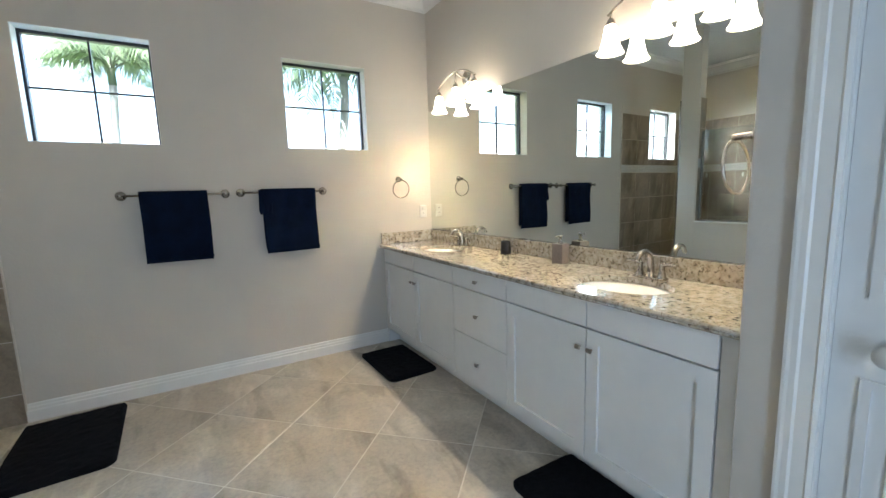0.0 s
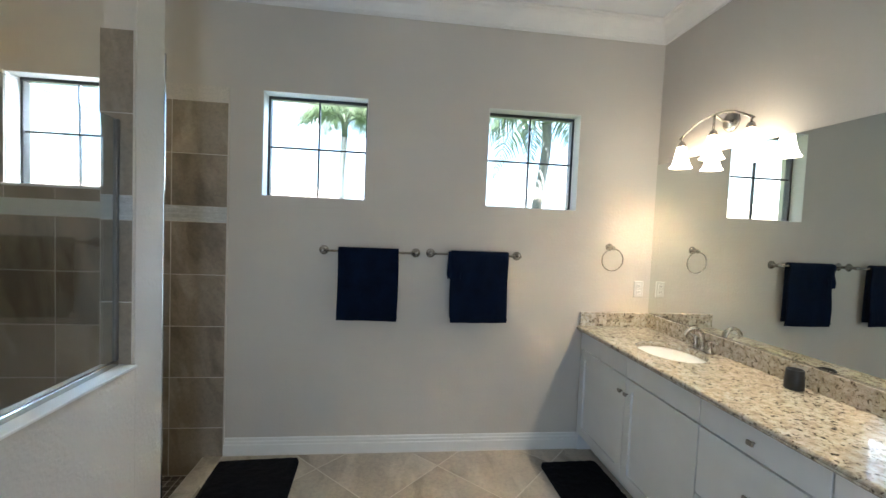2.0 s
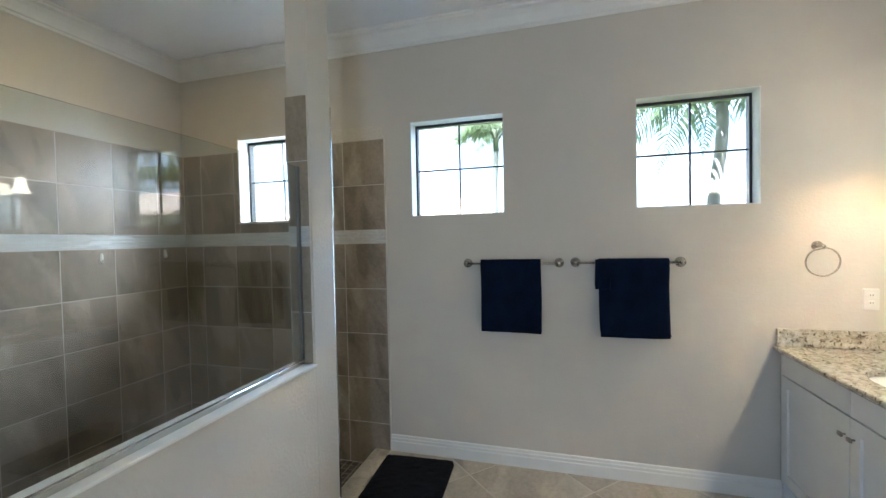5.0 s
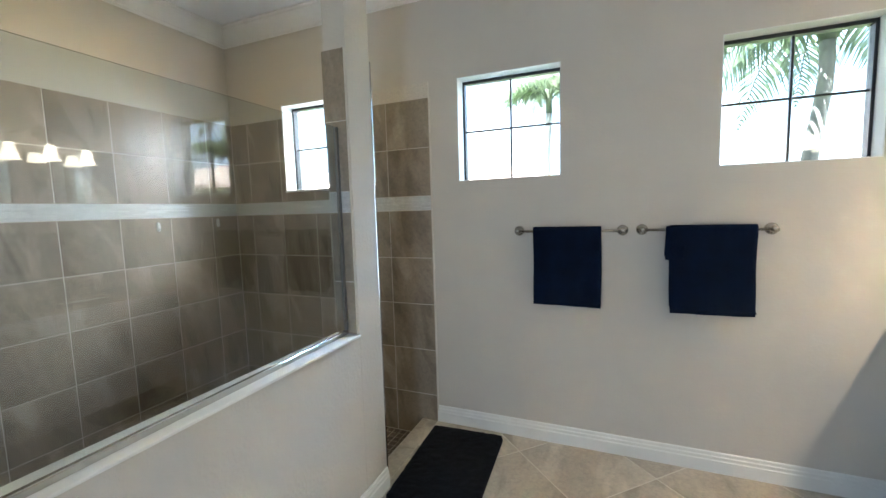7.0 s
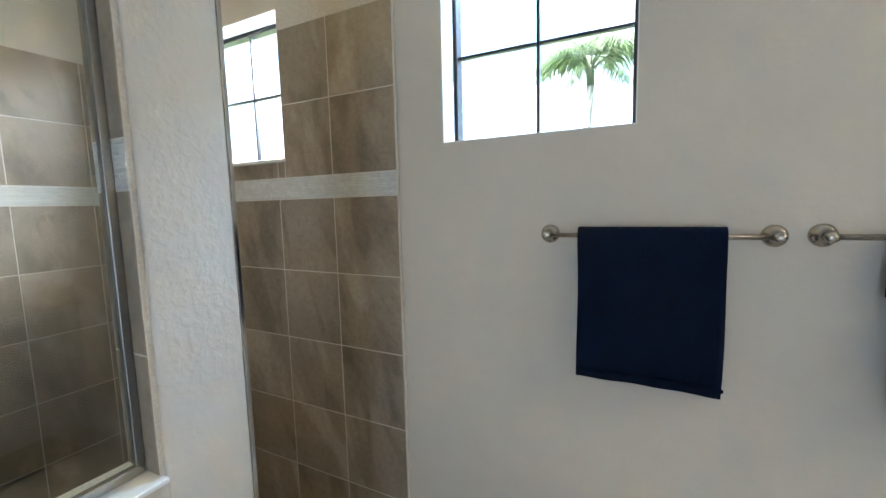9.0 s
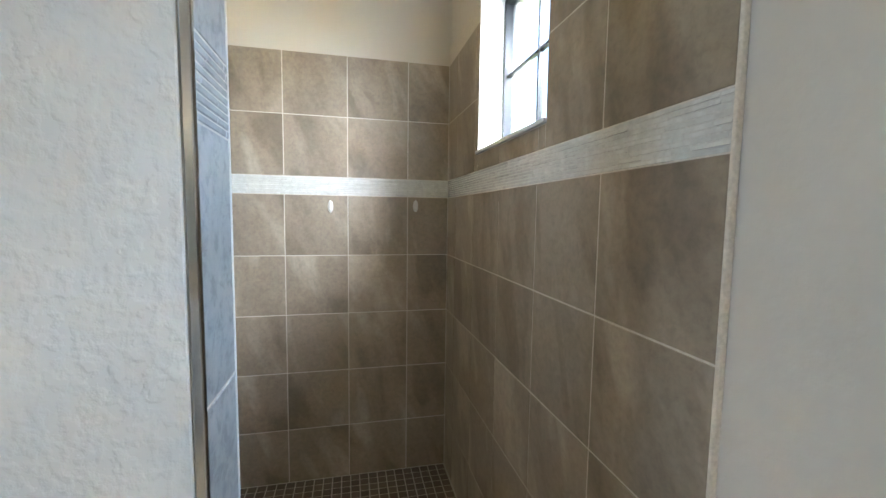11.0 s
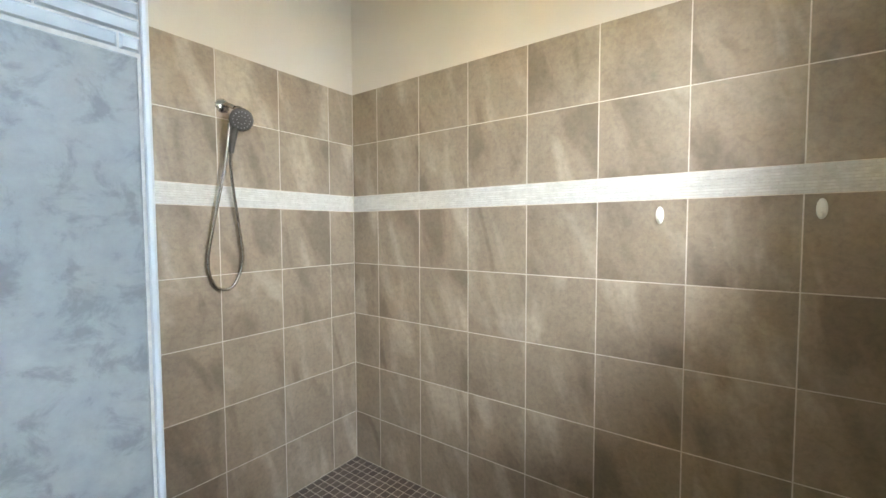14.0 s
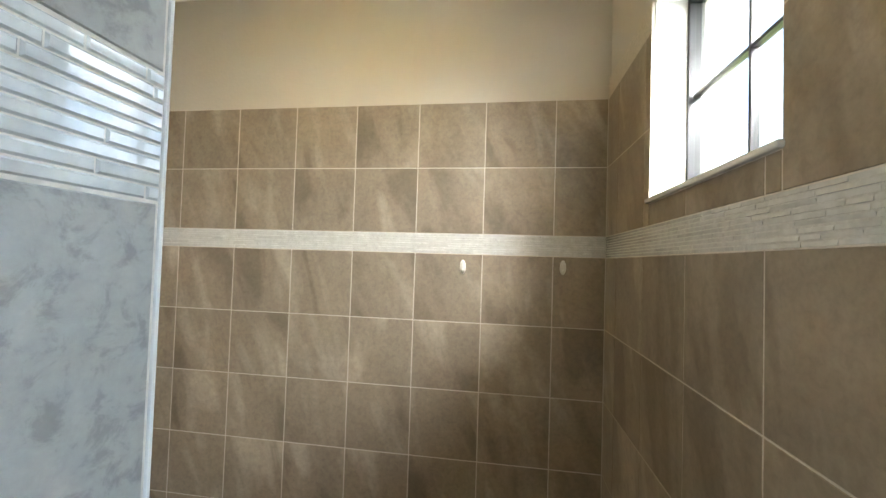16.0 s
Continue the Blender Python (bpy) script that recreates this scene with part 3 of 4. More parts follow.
# ---- vanity lights ----
def vanity_light(y):
    f = thing("vanity_light", "nickel wall light with three lit frosted bell shades", "wall light", (MIR_X - 0.001, y, 2.224), "vanity lights")
    f.matrix_basis = SKEW @ f.matrix_basis
    part("wall_plate", lathe([(0.0, -0.02), (0.035, -0.018), (0.055, -0.010), (0.058, -0.0)], 28, "X"), NICKEL, f, "", True)
    arm = smooth_line([(-0.115, -0.262, -0.052), (-0.112, -0.13, 0.012), (-0.11, 0.0, 0.032), (-0.112, 0.13, 0.012), (-0.115, 0.262, -0.052)], 8)
    bm = tube(arm, 0.0065, 10)
    tube(smooth_line([(-0.012, 0, 0.0), (-0.06, 0, 0.004), (-0.11, 0, 0.03)], 5), 0.007, 10, bm)
    part("arm", bm, NICKEL, f, "", True)
    for dy, dz in ((-0.245, -0.06), (0.0, -0.045), (0.245, -0.06)):
        top = dz - (0.0 if dy else -0.05)
        bm = tube([(-0.112, dy, top + 0.02), (-0.112, dy, dz - 0.012)], 0.0065, 10)
        lathe([(0.010, dz - 0.01), (0.016, dz - 0.016), (0.021, dz - 0.03), (0.023, dz - 0.045)], 18, "Z", (-0.112, dy, 0), bm)
        part("socket", bm, NICKEL, f, "", True)
        prof = [(0.026, -0.045), (0.031, -0.065), (0.036, -0.095), (0.042, -0.125), (0.052, -0.155), (0.064, -0.172), (0.062, -0.172), (0.050, -0.155), (0.040, -0.125), (0.033, -0.095), (0.028, -0.065), (0.024, -0.047)]
        part("shade", shade_mesh(prof, dz, dy), SHADE, f, "lit frosted glass shade", True)
        lamp = new("bulb_light", bpy.data.lights.new("bulb_light", "POINT"))
        lamp.data.energy, lamp.data.color, lamp.data.shadow_soft_size = LAMP, (1.0, 0.86, 0.66), 0.02
        lamp.parent = f
        lamp.location = (-0.112, dy, dz - 0.108)
    return f


def shade_mesh(prof, dz, dy):
    bm = lathe([(r, dz + h) for r, h in prof], 28, "Z", (-0.112, dy, 0))
    for face in [q for q in bm.faces if len(q.verts) > 4]:
        bm.faces.remove(face)
    return bm


for sy in (2.792, 1.174):
    vanity_light(sy)


# ---- recessed light over the shower ----
CANX, CANY = -1.93, 2.22
can = thing("recessed_light", "white round recessed ceiling light, switched on", "ceiling light", (CANX, CANY, CEIL))
part("trim_ring", lathe([(0.060, -0.001), (0.060, -0.006), (0.085, -0.007), (0.092, -0.003), (0.092, -0.001)], 32), PLASTIC, can, "", True)
part("lens", lathe([(0.0, -0.003), (0.058, -0.003)], 32), SHADE, can, "lit frosted lens")
beam = new("recessed_glow", bpy.data.lights.new("recessed_glow", "AREA"))
beam.data.shape, beam.data.size = "DISK", 0.11
beam.data.energy, beam.data.color = CAN, (1.0, 0.77, 0.24)
beam.parent = can
beam.location = (0, 0, -0.009)

# ---- wall fittings ----
def towel_bar(x0, x1, z):
    b = thing("towel_bar", "brushed nickel towel bar on the wall", "towel bar", ((x0 + x1) / 2, WIN_Y, z), "towel bars")
    h = (x1 - x0) / 2
    part("bar", tube([(-h, -0.062, 0), (h, -0.062, 0)], 0.0078, 14), NICKEL, b, "", True)
    for s in (-1, 1):
        bm = lathe([(0.031, 0), (0.031, -0.006), (0.024, -0.012), (0.013, -0.018), (0.0105, -0.045), (0.014, -0.05), (0.0155, -0.062), (0.014, -0.074), (0.006, -0.078)], 22, "Y", (s * h, 0, 0))
        part("post", bm, NICKEL, b, "", True)
    return b


towel_bar(-0.391, 0.215, 1.380)
towel_bar(0.316, 0.920, 1.383)


def towel_sheet(width, front, back, thick, seed, z_top, y_mid, shift=0.0, ribs=0):
    """A folded towel hung over a bar: a thick sheet bent over, with a slightly wavy hem."""
    bm = bmesh.new()
    rnd = random.Random(seed)
    prof = []
    r = 0.012 + thick
    for k in range(14):
        prof.append((-r - 0.006 * math.sin(k * 0.5), -front + (front - 0.0) * k / 14))
    for k in range(9):
        a = math.pi - math.pi * k / 8
        prof.append((r * math.cos(a), r * math.sin(a)))
    for k in range(1, 11):
        prof.append((r, -back * k / 10))
    cols = 22
    grid = []
    for i in range(cols + 1):
        u = i / cols
        x = (u - 0.5) * width
        line = []
        for d, h in prof:
            down = max(0.0, -h) / max(front, back)
            wave = 0.004 * math.sin(6 * u + seed) * down + 0.003 * math.sin(17 * u + 3 * down + seed)
            edge = 0.004 * down * math.sin(3.0 * down + seed) + 0.4 * shift * down
            line.append(bm.verts.new((x + edge, y_mid + d + (-wave if d < 0 else 0.3 * wave), z_top - r + h + 0.002 * math.sin(4 * u + seed) * down)))
        grid.append(line)
    for a, b in zip(grid, grid[1:]):
        for k in range(len(prof) - 1):
            bm.faces.new((a[k], a[k + 1], b[k + 1], b[k]))
    bmesh.ops.recalc_face_normals(bm, faces=bm.faces[:])
    bmesh.ops.solidify(bm, geom=bm.faces[:], thickness=thick * 0.9)
    return bm


def towel(x0, x1, z0, z1, seed, fold):
    t = thing("towel", "folded navy terry towel hanging over a nickel bar", "towel", ((x0 + x1) / 2, WIN_Y - 0.062, z1), "hanging towels")
    part("front_layer", towel_sheet(x1 - x0, z1 - z0 - 0.022, z1 - z0 - 0.05, 0.012, seed, 0.0, 0.0, 0.006), TOWEL, t, "", True)
    part("inner_layer", towel_sheet(x1 - x0 - 0.02, z1 - z0 - 0.03, z1 - z0 - 0.07, 0.004, seed + 2, -0.013, 0.0, 0.004), TOWEL, t, "", True)
    if fold:
        part("folded_corner", towel_sheet(0.09, 0.165, 0.15, 0.007, seed + 5, -0.006, 0.0, -0.006), TOWEL, t, "", True).location.x = -(x1 - x0) / 2 + 0.026
    part("hem_band", boxed(-(x1 - x0) / 2 + 0.014, (x1 - x0) / 2 + 0.004, -0.040, -0.0375, -(z1 - z0) + 0.018, -(z1 - z0) + 0.030, bevel=0.001, seg=1), TOWEL, t)
    return t


towel(-0.290, 0.100, 0.930, 1.408, 1, False)
towel(0.452, 0.842, 0.928, 1.410, 4, True)


def towel_ring(m):
    r = thing("towel_ring", "brushed nickel towel ring on the wall", "towel ring", group="towel rings")
    r.matrix_basis = m
    bm = lathe([(0.027, 0), (0.027, -0.006), (0.020, -0.012), (0.011, -0.018), (0.010, -0.066), (0.006, -0.071)], 22, "Y")
    tube([(0, -0.060, 0.004), (0, -0.060, -0.018)], 0.006, 10, bm)
    part("post", bm, NICKEL, r, "", True)
    R = 0.078
    ring = [(R * math.sin(a), -0.060 + 0.012 * (1 - math.cos(a)) / 2, -0.010 - R + R * math.cos(a)) for a in (2 * math.pi * k / 48 for k in range(49))]
    part("ring", tube(ring, 0.0045, 10), NICKEL, r, "", True)
    return r


towel_ring(pose(1.601, WIN_Y, 1.470))
towel_ring(pose(1.42, STUB_Y, 1.474, 0, 0, 180))

outlet = thing("wall_outlet", "white double wall outlet with plate", "outlet", (1.843, WIN_Y, 1.174))
part("plate", boxed(-0.036, 0.036, -0.006, 0, -0.058, 0.058, bevel=0.003), PLASTIC, outlet)
for s in (-1, 1):
    sock = part("socket", boxed(-0.017, 0.017, -0.0085, -0.0062, s * 0.022 - 0.014, s * 0.022 + 0.014, bevel=0.002), PLASTIC, outlet)
    for dx in (-0.006, 0.006):
        part("slot", boxed(dx - 0.0012, dx + 0.0012, -0.0092, -0.0086, s * 0.022 - 0.002, s * 0.022 + 0.007), SLOT, sock)


# ---- bath mats ----
def bath_mat(x, y, w, d, turn, seed):
    bm = bmesh.new()
    nx, ny = 52, 74
    rows = []
    for j in range(ny + 1):
        line = []
        for i in range(nx + 1):
            u, v = 2 * i / nx - 1, 2 * j / ny - 1
            # rounded corners
            px, py = u * w / 2, v * d / 2
            c = 0.06
            ex, ey = max(0, abs(px) - (w / 2 - c)), max(0, abs(py) - (d / 2 - c))
            q = math.hypot(ex, ey)
            if q > c:
                px = math.copysign(w / 2 - c + ex * c / q, px)
                py = math.copysign(d / 2 - c + ey * c / q, py)
            rim = min(1.0, (1 - max(abs(u), abs(v))) * 9)
            z = 0.005 + 0.017 * rim ** 0.5 + 0.0045 * noise.noise(Vector((px * 26, py * 26, seed))) + 0.003 * noise.noise(Vector((px * 70, py * 70, seed)))
            line.append(bm.verts.new((px, py, z)))
        rows.append(line)
    for a, b in zip(rows, rows[1:]):
        for i in range(nx):
            bm.faces.new((a[i], a[i + 1], b[i + 1], b[i]))
    edge = [e for e in bm.edges if e.is_boundary]
    got = bmesh.ops.extrude_edge_only(bm, edges=edge)
    for v in got["geom"]:
        if isinstance(v, bmesh.types.BMVert):
            v.co.z = 0.0
    m = tagged(part("bath_mat", bm, MAT, None, "", True), "black plush bath mat on the tile floor", "bath mat", "bath mats")
    m.matrix_basis = pose(x, y, 0.0, 0, 0, turn)
    return m


bath_mat(-0.725, 2.955, 0.50, 0.79, 3.0, 1)
bath_mat(1.292, 2.918, 0.40, 0.63, 1.0, 5)
bath_mat(1.335, 1.05, 0.40, 0.63, -1.0, 9)

# ---- shower screen ----
screen = thing("shower_screen", "fixed clear glass shower screen on the half wall", "shower screen")
screen.matrix_basis = Matrix.Translation((-1.05, COL_A, 0)) @ Matrix.Rotation(radians(1.3), 4, "Z") @ Matrix.Translation((1.05, -COL_A, 0))
pane = part("glass", boxed(-1.054, -1.046, SHOW_Y + 0.02, COL_A - 0.022, 0.942, 1.93), SCREENGLASS, screen)
pane.visible_shadow = False
part("bottom_channel", boxed(-1.060, -1.040, SHOW_Y + 0.013, COL_A - 0.013, 0.9305, 0.952, bevel=0.0015, seg=1), CHROME, screen, "grey metal channel")
part("side_channel", boxed(-1.060, -1.040, COL_A - 0.030, COL_A - 0.0125, 0.9525, 1.93, bevel=0.0015, seg=1), CHANNEL, screen, "grey metal channel")

# ---- shower head ----
SHX, SHZ = -2.018, 2.02
SY = SHOW_Y + TILE
head = thing("hand_shower", "nickel hand shower on a wall bracket with looped metal hose", "shower head", (SHX, SY, SHZ))
part("flange", lathe([(0.034, 0.0), (0.034, 0.004), (0.026, 0.010), (0.013, 0.014)], 24, "Y"), CHROME, head, "", True)
bm = tube(smooth_line([(0, 0.01, 0), (-0.005, 0.05, -0.002), (-0.022, 0.085, -0.022)], 5), 0.0105, 12)
lathe([(0.018, -0.02), (0.020, 0.0), (0.018, 0.02)], 16, "Z", (-0.028, 0.095, -0.035), bm)
part("arm", bm, NICKEL, head, "", True)
bm = lathe([(0.0, 0.030), (0.030, 0.026), (0.050, 0.010), (0.055, -0.006), (0.053, -0.010)], 28)
spray = part("spray_head", bm, DARKMETAL, head, "", True)
spray.matrix_basis = look((-0.030, 0.118, -0.078), (0.22, 0.968, -0.45)) @ pose(0, 0, 0)
face = part("spray_face", lathe([(0.0, -0.0125), (0.046, -0.0125), (0.053, -0.0095)], 28), NOZZLE, spray, "dark nozzle plate", True)
for ring, count in ((0.020, 8), (0.038, 16)):
    bm = bmesh.new()
    for k in range(count):
        a = 2 * math.pi * k / count
        lathe([(0.003, -0.012), (0.0022, -0.0155)], 6, "Z", (ring * math.cos(a), ring * math.sin(a), 0), bm)
    part("nozzle_ring", bm, CHANNEL, spray, "ring of small grey nozzles")
part("handle", tube(smooth_line([(-0.024, 0.100, -0.090), (-0.012, 0.088, -0.13), (-0.004, 0.078, -0.19), (0.0, 0.072, -0.235)], 6), [0.020 - 0.0004 * k for k in range(19)], 14), DARKMETAL, head, "", True)
hose = smooth_line([(0.0, 0.072, -0.22), (-0.008, 0.055, -0.34), (-0.052, 0.03, -0.60), (-0.070, 0.022, -0.76), (-0.028, 0.020, -0.875), (0.024, 0.020, -0.90), (0.076, 0.020, -0.865), (0.098, 0.022, -0.76), (0.075, 0.03, -0.60), (0.022, 0.055, -0.30), (0.004, 0.078, -0.09)], 14)
bm = bmesh.new()
tube(hose, [0.0068 + 0.0006 * (k % 2) for k in range(len(hose))], 10, bm)
part("hose", bm, CHROME, head, "bright metal hose", True)

for hy, hz in ((2.735, 1.467), (3.214, 1.478)):
    hk = thing("adhesive_hook", "small white oval adhesive hook on the tiles", "hook", (WEST_X + TILE, hy, hz), "shower hooks")
    bm = lathe([(0.024, 0), (0.024, 0.003), (0.018, 0.007), (0.0, 0.008)], 20, "X")
    for v in bm.verts:
        v.co.y *= 0.62
        v.co.z *= 1.45
    part("plate", bm, PLASTIC, hk, "", True)
    part("hook", tube(smooth_line([(0.006, 0, -0.012), (0.016, 0, -0.022), (0.022, 0, -0.012)], 4), 0.004, 8), PLASTIC, hk, "", True)

# ---- closet door ----
door = setting(part("door_1", boxed(STUB_X + 0.030, STUB_X + 0.065, DOOR_A + 0.006, DOOR_B - 0.006, 0.008, DOOR_H - 0.006), DOORPAINT), "white closed two-panel door", "door")
for a, b in ((0.22, 0.85), (1.05, 1.92)):
    y0, y1 = DOOR_A + 0.065, DOOR_B - 0.065
    bm = slab("x", STUB_X + 0.022, STUB_X + 0.030, y0, y1, a, b, [(y0 + 0.022, y1 - 0.022, a + 0.022, b - 0.022)])
    part("panel_molding", bm, DOORPAINT, door)
    part("panel", boxed(STUB_X + 0.024, STUB_X + 0.030, y0 + 0.06, y1 - 0.06, a + 0.06, b - 0.06, bevel=0.004), DOORPAINT, door)
part("knob", lathe([(0.026, 0), (0.026, -0.006), (0.010, -0.012), (0.010, -0.03), (0.024, -0.042), (0.027, -0.055), (0.018, -0.066), (0.0, -0.068)], 20, "X", (STUB_X + 0.030, DOOR_B - 0.115, 0.93)), PLASTIC, door, "white door knob", True)
CASE = [(0, 0), (0.0, 0.012), (0.010, 0.017), (0.016, 0.013), (0.046, 0.014), (0.052, 0.019), (0.066, 0.019), (0.074, 0.021), (0.082, 0.020), (0.082, 0)]


def casing_leg(y, s, top):
    bm = bmesh.new()
    rings = [[bm.verts.new((STUB_X - d - 0.0005, y + s * u, z)) for u, d in CASE] for z in (0.0, top)]
    for k in range(len(CASE)):
        q = (k + 1) % len(CASE)
        bm.faces.new((rings[0][k], rings[0][q], rings[1][q], rings[1][k]))
    bm.faces.new(rings[0])
    bm.faces.new(rings[1])
    return bm


case = setting(part("door_casing", casing_leg(DOOR_B - 0.004, 1, DOOR_H + 0.08), TRIM), "white moulded door casing", "door casing")
part("casing_leg", casing_leg(DOOR_A + 0.004, -1, DOOR_H + 0.08), TRIM, case)
part("casing_head", boxed(STUB_X - 0.02, STUB_X - 0.0005, DOOR_A + 0.006, DOOR_B - 0.006, DOOR_H - 0.004, DOOR_H + 0.078, bevel=0.003), TRIM, case)
part("jamb", boxed(STUB_X + 0.0005, STUB_X + 0.12, DOOR_B - 0.005, DOOR_B + 0.0, 0.0, DOOR_H), TRIM, case)
part("jamb", boxed(STUB_X + 0.0005, STUB_X + 0.12, DOOR_A, DOOR_A + 0.005, 0.0, DOOR_H), TRIM, case)

# ---- outside ----
ground = setting(part("ground", boxed(-300, 300, WIN_Y + 0.21, 600, -0.5, -0.3), GRASS), "green lawn outside the windows", "ground")


def palm(x, y, trunk_h, radius, fronds, length, droop, seed, label):
    rnd = random.Random(seed)
    p = thing("palm_tree", label, "palm tree", (x, y, -0.3))
    line = [(0.03 * math.sin(k * 0.5 + seed), 0.03 * math.cos(k * 0.4), trunk_h * k / 24) for k in range(25)]
    part("trunk", tube(line, [radius * (1.15 - 0.35 * k / 24 + 0.05 * (k % 2)) for k in range(25)], 14), BARK, p, "grey ringed trunk", True)
    part("crownshaft", tube([(line[-1][0], line[-1][1], trunk_h - 0.02), (line[-1][0], line[-1][1], trunk_h + 0.25), (line[-1][0], line[-1][1], trunk_h + 0.55)], [radius * 0.95, radius * 0.75, radius * 0.25], 12), LEAF, p, "", True)
    bm = bmesh.new()
    root = Vector((line[-1][0], line[-1][1], trunk_h + 0.2))
    for k in range(fronds):
        a = 2.399 * k + rnd.uniform(-0.3, 0.3)
        rise = rnd.uniform(0.75, 1.4)
        L = length * rnd.uniform(0.8, 1.15)
        out = Vector((math.cos(a), math.sin(a), 0))
        pts = []
        for j in range(19):
            u = j / 18
            pts.append(root + out * (L * (u * math.cos(rise * (1 - 0.4 * u)))) + Vector((0, 0, L * (math.sin(rise) * u - (droop + 0.3 * rise) * u * u))))
        tube(pts, [0.018 * (1 - 0.85 * j / 18) for j in range(19)], 5, bm)
        side = out.cross(Vector((0, 0, 1)))
        for j in range(3, 18):
            for half in (0.0, 0.33, 0.66):
                base = pts[j].lerp(pts[j + 1], half)
                along = (pts[j + 1] - pts[j]).normalized()
                for s in (-1, 1):
                    ll = L * 0.30 * math.sin(math.pi * min(1, (j + half) / 18 * 0.9 + 0.1)) * rnd.uniform(0.8, 1.15)
                    way = (side * s * 0.75 + along * 0.55 + Vector((0, 0, -0.25 + rnd.uniform(-0.2, 0.2)))).normalized()
                    mid = base + way * ll * 0.55
                    tip = base + way * ll + Vector((0, 0, -0.32 * ll))
                    wide = along * 0.017
                    v = [bm.verts.new(q) for q in (base - wide * 0.5, base + wide * 0.5, mid + wide, mid - wide, tip)]
                    bm.faces.new((v[0], v[1], v[2], v[3]))
                    bm.faces.new((v[3], v[2], v[4]))
    part("crown", bm, LEAF, p, "feathery green fronds")
    return p


palm(1.64, 5.0, 3.05, 0.060, 13, 1.45, 0.88, 3, "young palm tree with grey trunk outside the window")
palm(-1.07, 9.4, 3.7, 0.075, 13, 1.7, 0.6, 21, "palm tree with feathery fronds outside the window")
palm(7.2, 10.0, 3.2, 0.09, 14, 2.0, 0.45, 17, "palm tree with feathery fronds outside the window")


def house(x0, x1, y0, y1, eave, ridge):
    h = thing("house", "white stucco house with a pale tiled hip roof", "house", ((x0 + x1) / 2, (y0 + y1) / 2, -0.3))
    w, d = (x1 - x0) / 2, (y1 - y0) / 2
    win = [(-w * 0.75, -w * 0.58, 1.1, 2.4), (-w * 0.3, -w * 0.12, 1.1, 2.4), (w * 0.15, w * 0.3, 1.1, 2.4), (w * 0.6, w * 0.78, 1.1, 2.4)]
    part("wall", slab("y", -d, -d + 0.2, -w, w, 0, eave, win), STUCCO, h)
    part("wall", boxed(-w, w, -d + 0.21, d, 0, eave), STUCCO, h)
    for a, b, c, e in win:
        f = part("window", slab("y", -d + 0.06, -d + 0.12, a, b, c, e, [(a + 0.06, b - 0.06, c + 0.06, e - 0.06)]), TRIM, h)
        part("pane", boxed(a + 0.06, b - 0.06, -d + 0.08, -d + 0.1, c + 0.06, e - 0.06), PANE_DARK, f)
    bm = bmesh.new()
    o = 0.5
    lo = [bm.verts.new(q) for q in ((-w - o, -d - o, eave), (w + o, -d - o, eave), (w + o, d + o, eave), (-w - o, d + o, eave))]
    fa = [bm.verts.new((v.co.x, v.co.y, eave + 0.18)) for v in lo]
    r0, r1 = bm.verts.new((-w + d, 0, ridge)), bm.verts.new((w - d, 0, ridge))
    bm.faces.new(lo)
    for k in range(4):
        bm.faces.new((lo[k], lo[(k + 1) % 4], fa[(k + 1) % 4], fa[k]))
    bm.faces.new((fa[0], fa[1], r1, r0))
    bm.faces.new((fa[1], fa[2], r1))
    bm.faces.new((fa[2], fa[3], r0, r1))
    bm.faces.new((fa[3], fa[0], r0))
    part("roof", bm, ROOF, h)
    return h


house(13.0, 33.0, 15.0, 27.0, 3.1, 5.0)
house(-22.0, -3.0, 21.0, 33.0, 3.0, 5.6)

# ---- tiles: floor, shower walls, bands, mosaic ----
CACHE = {}


def tile_mesh(w, h, thick, mat, name="tile"):
    """A tile with a small bevel, lying in local x and z with its face to -y and its back on y = 0."""
    key = (round(w, 3), round(h, 3), thick, mat.name)
    if key not in CACHE:
        me = bpy.data.meshes.new(name)
        e = min(0.0016, w / 4, h / 4)
        x, z = w / 2, h / 2
        vs = [(-x, 0, -z), (x, 0, -z), (x, 0, z), (-x, 0, z)]
        vs += [(px, -thick + e, pz) for px, _, pz in vs[:4]]
        vs += [(math.copysign(x - e, px), -thick, math.copysign(z - e, pz)) for px, _, pz in vs[:4]]
        fs = [(0, 1, 5, 4), (1, 2, 6, 5), (2, 3, 7, 6), (3, 0, 4, 7), (4, 5, 9, 8), (5, 6, 10, 9), (6, 7, 11, 10), (7, 4, 8, 11), (8, 9, 10, 11)]
        me.from_pydata(vs, [], fs)
        me.materials.append(mat)
        CACHE[key] = me
    return CACHE[key]


JOINT = 0.0034


def minus(rect, hole):
    a, b, c, d = rect
    e, f, g2, h = hole
    if f <= a or e >= b or h <= c or g2 >= d:
        return [rect]
    out = []
    if e > a:
        out.append((a, e, c, d))
    if f < b:
        out.append((f, b, c, d))
    a2, b2 = max(a, e), min(b, f)
    if g2 > c:
        out.append((a2, b2, c, g2))
    if h < d:
        out.append((a2, b2, h, d))
    return out


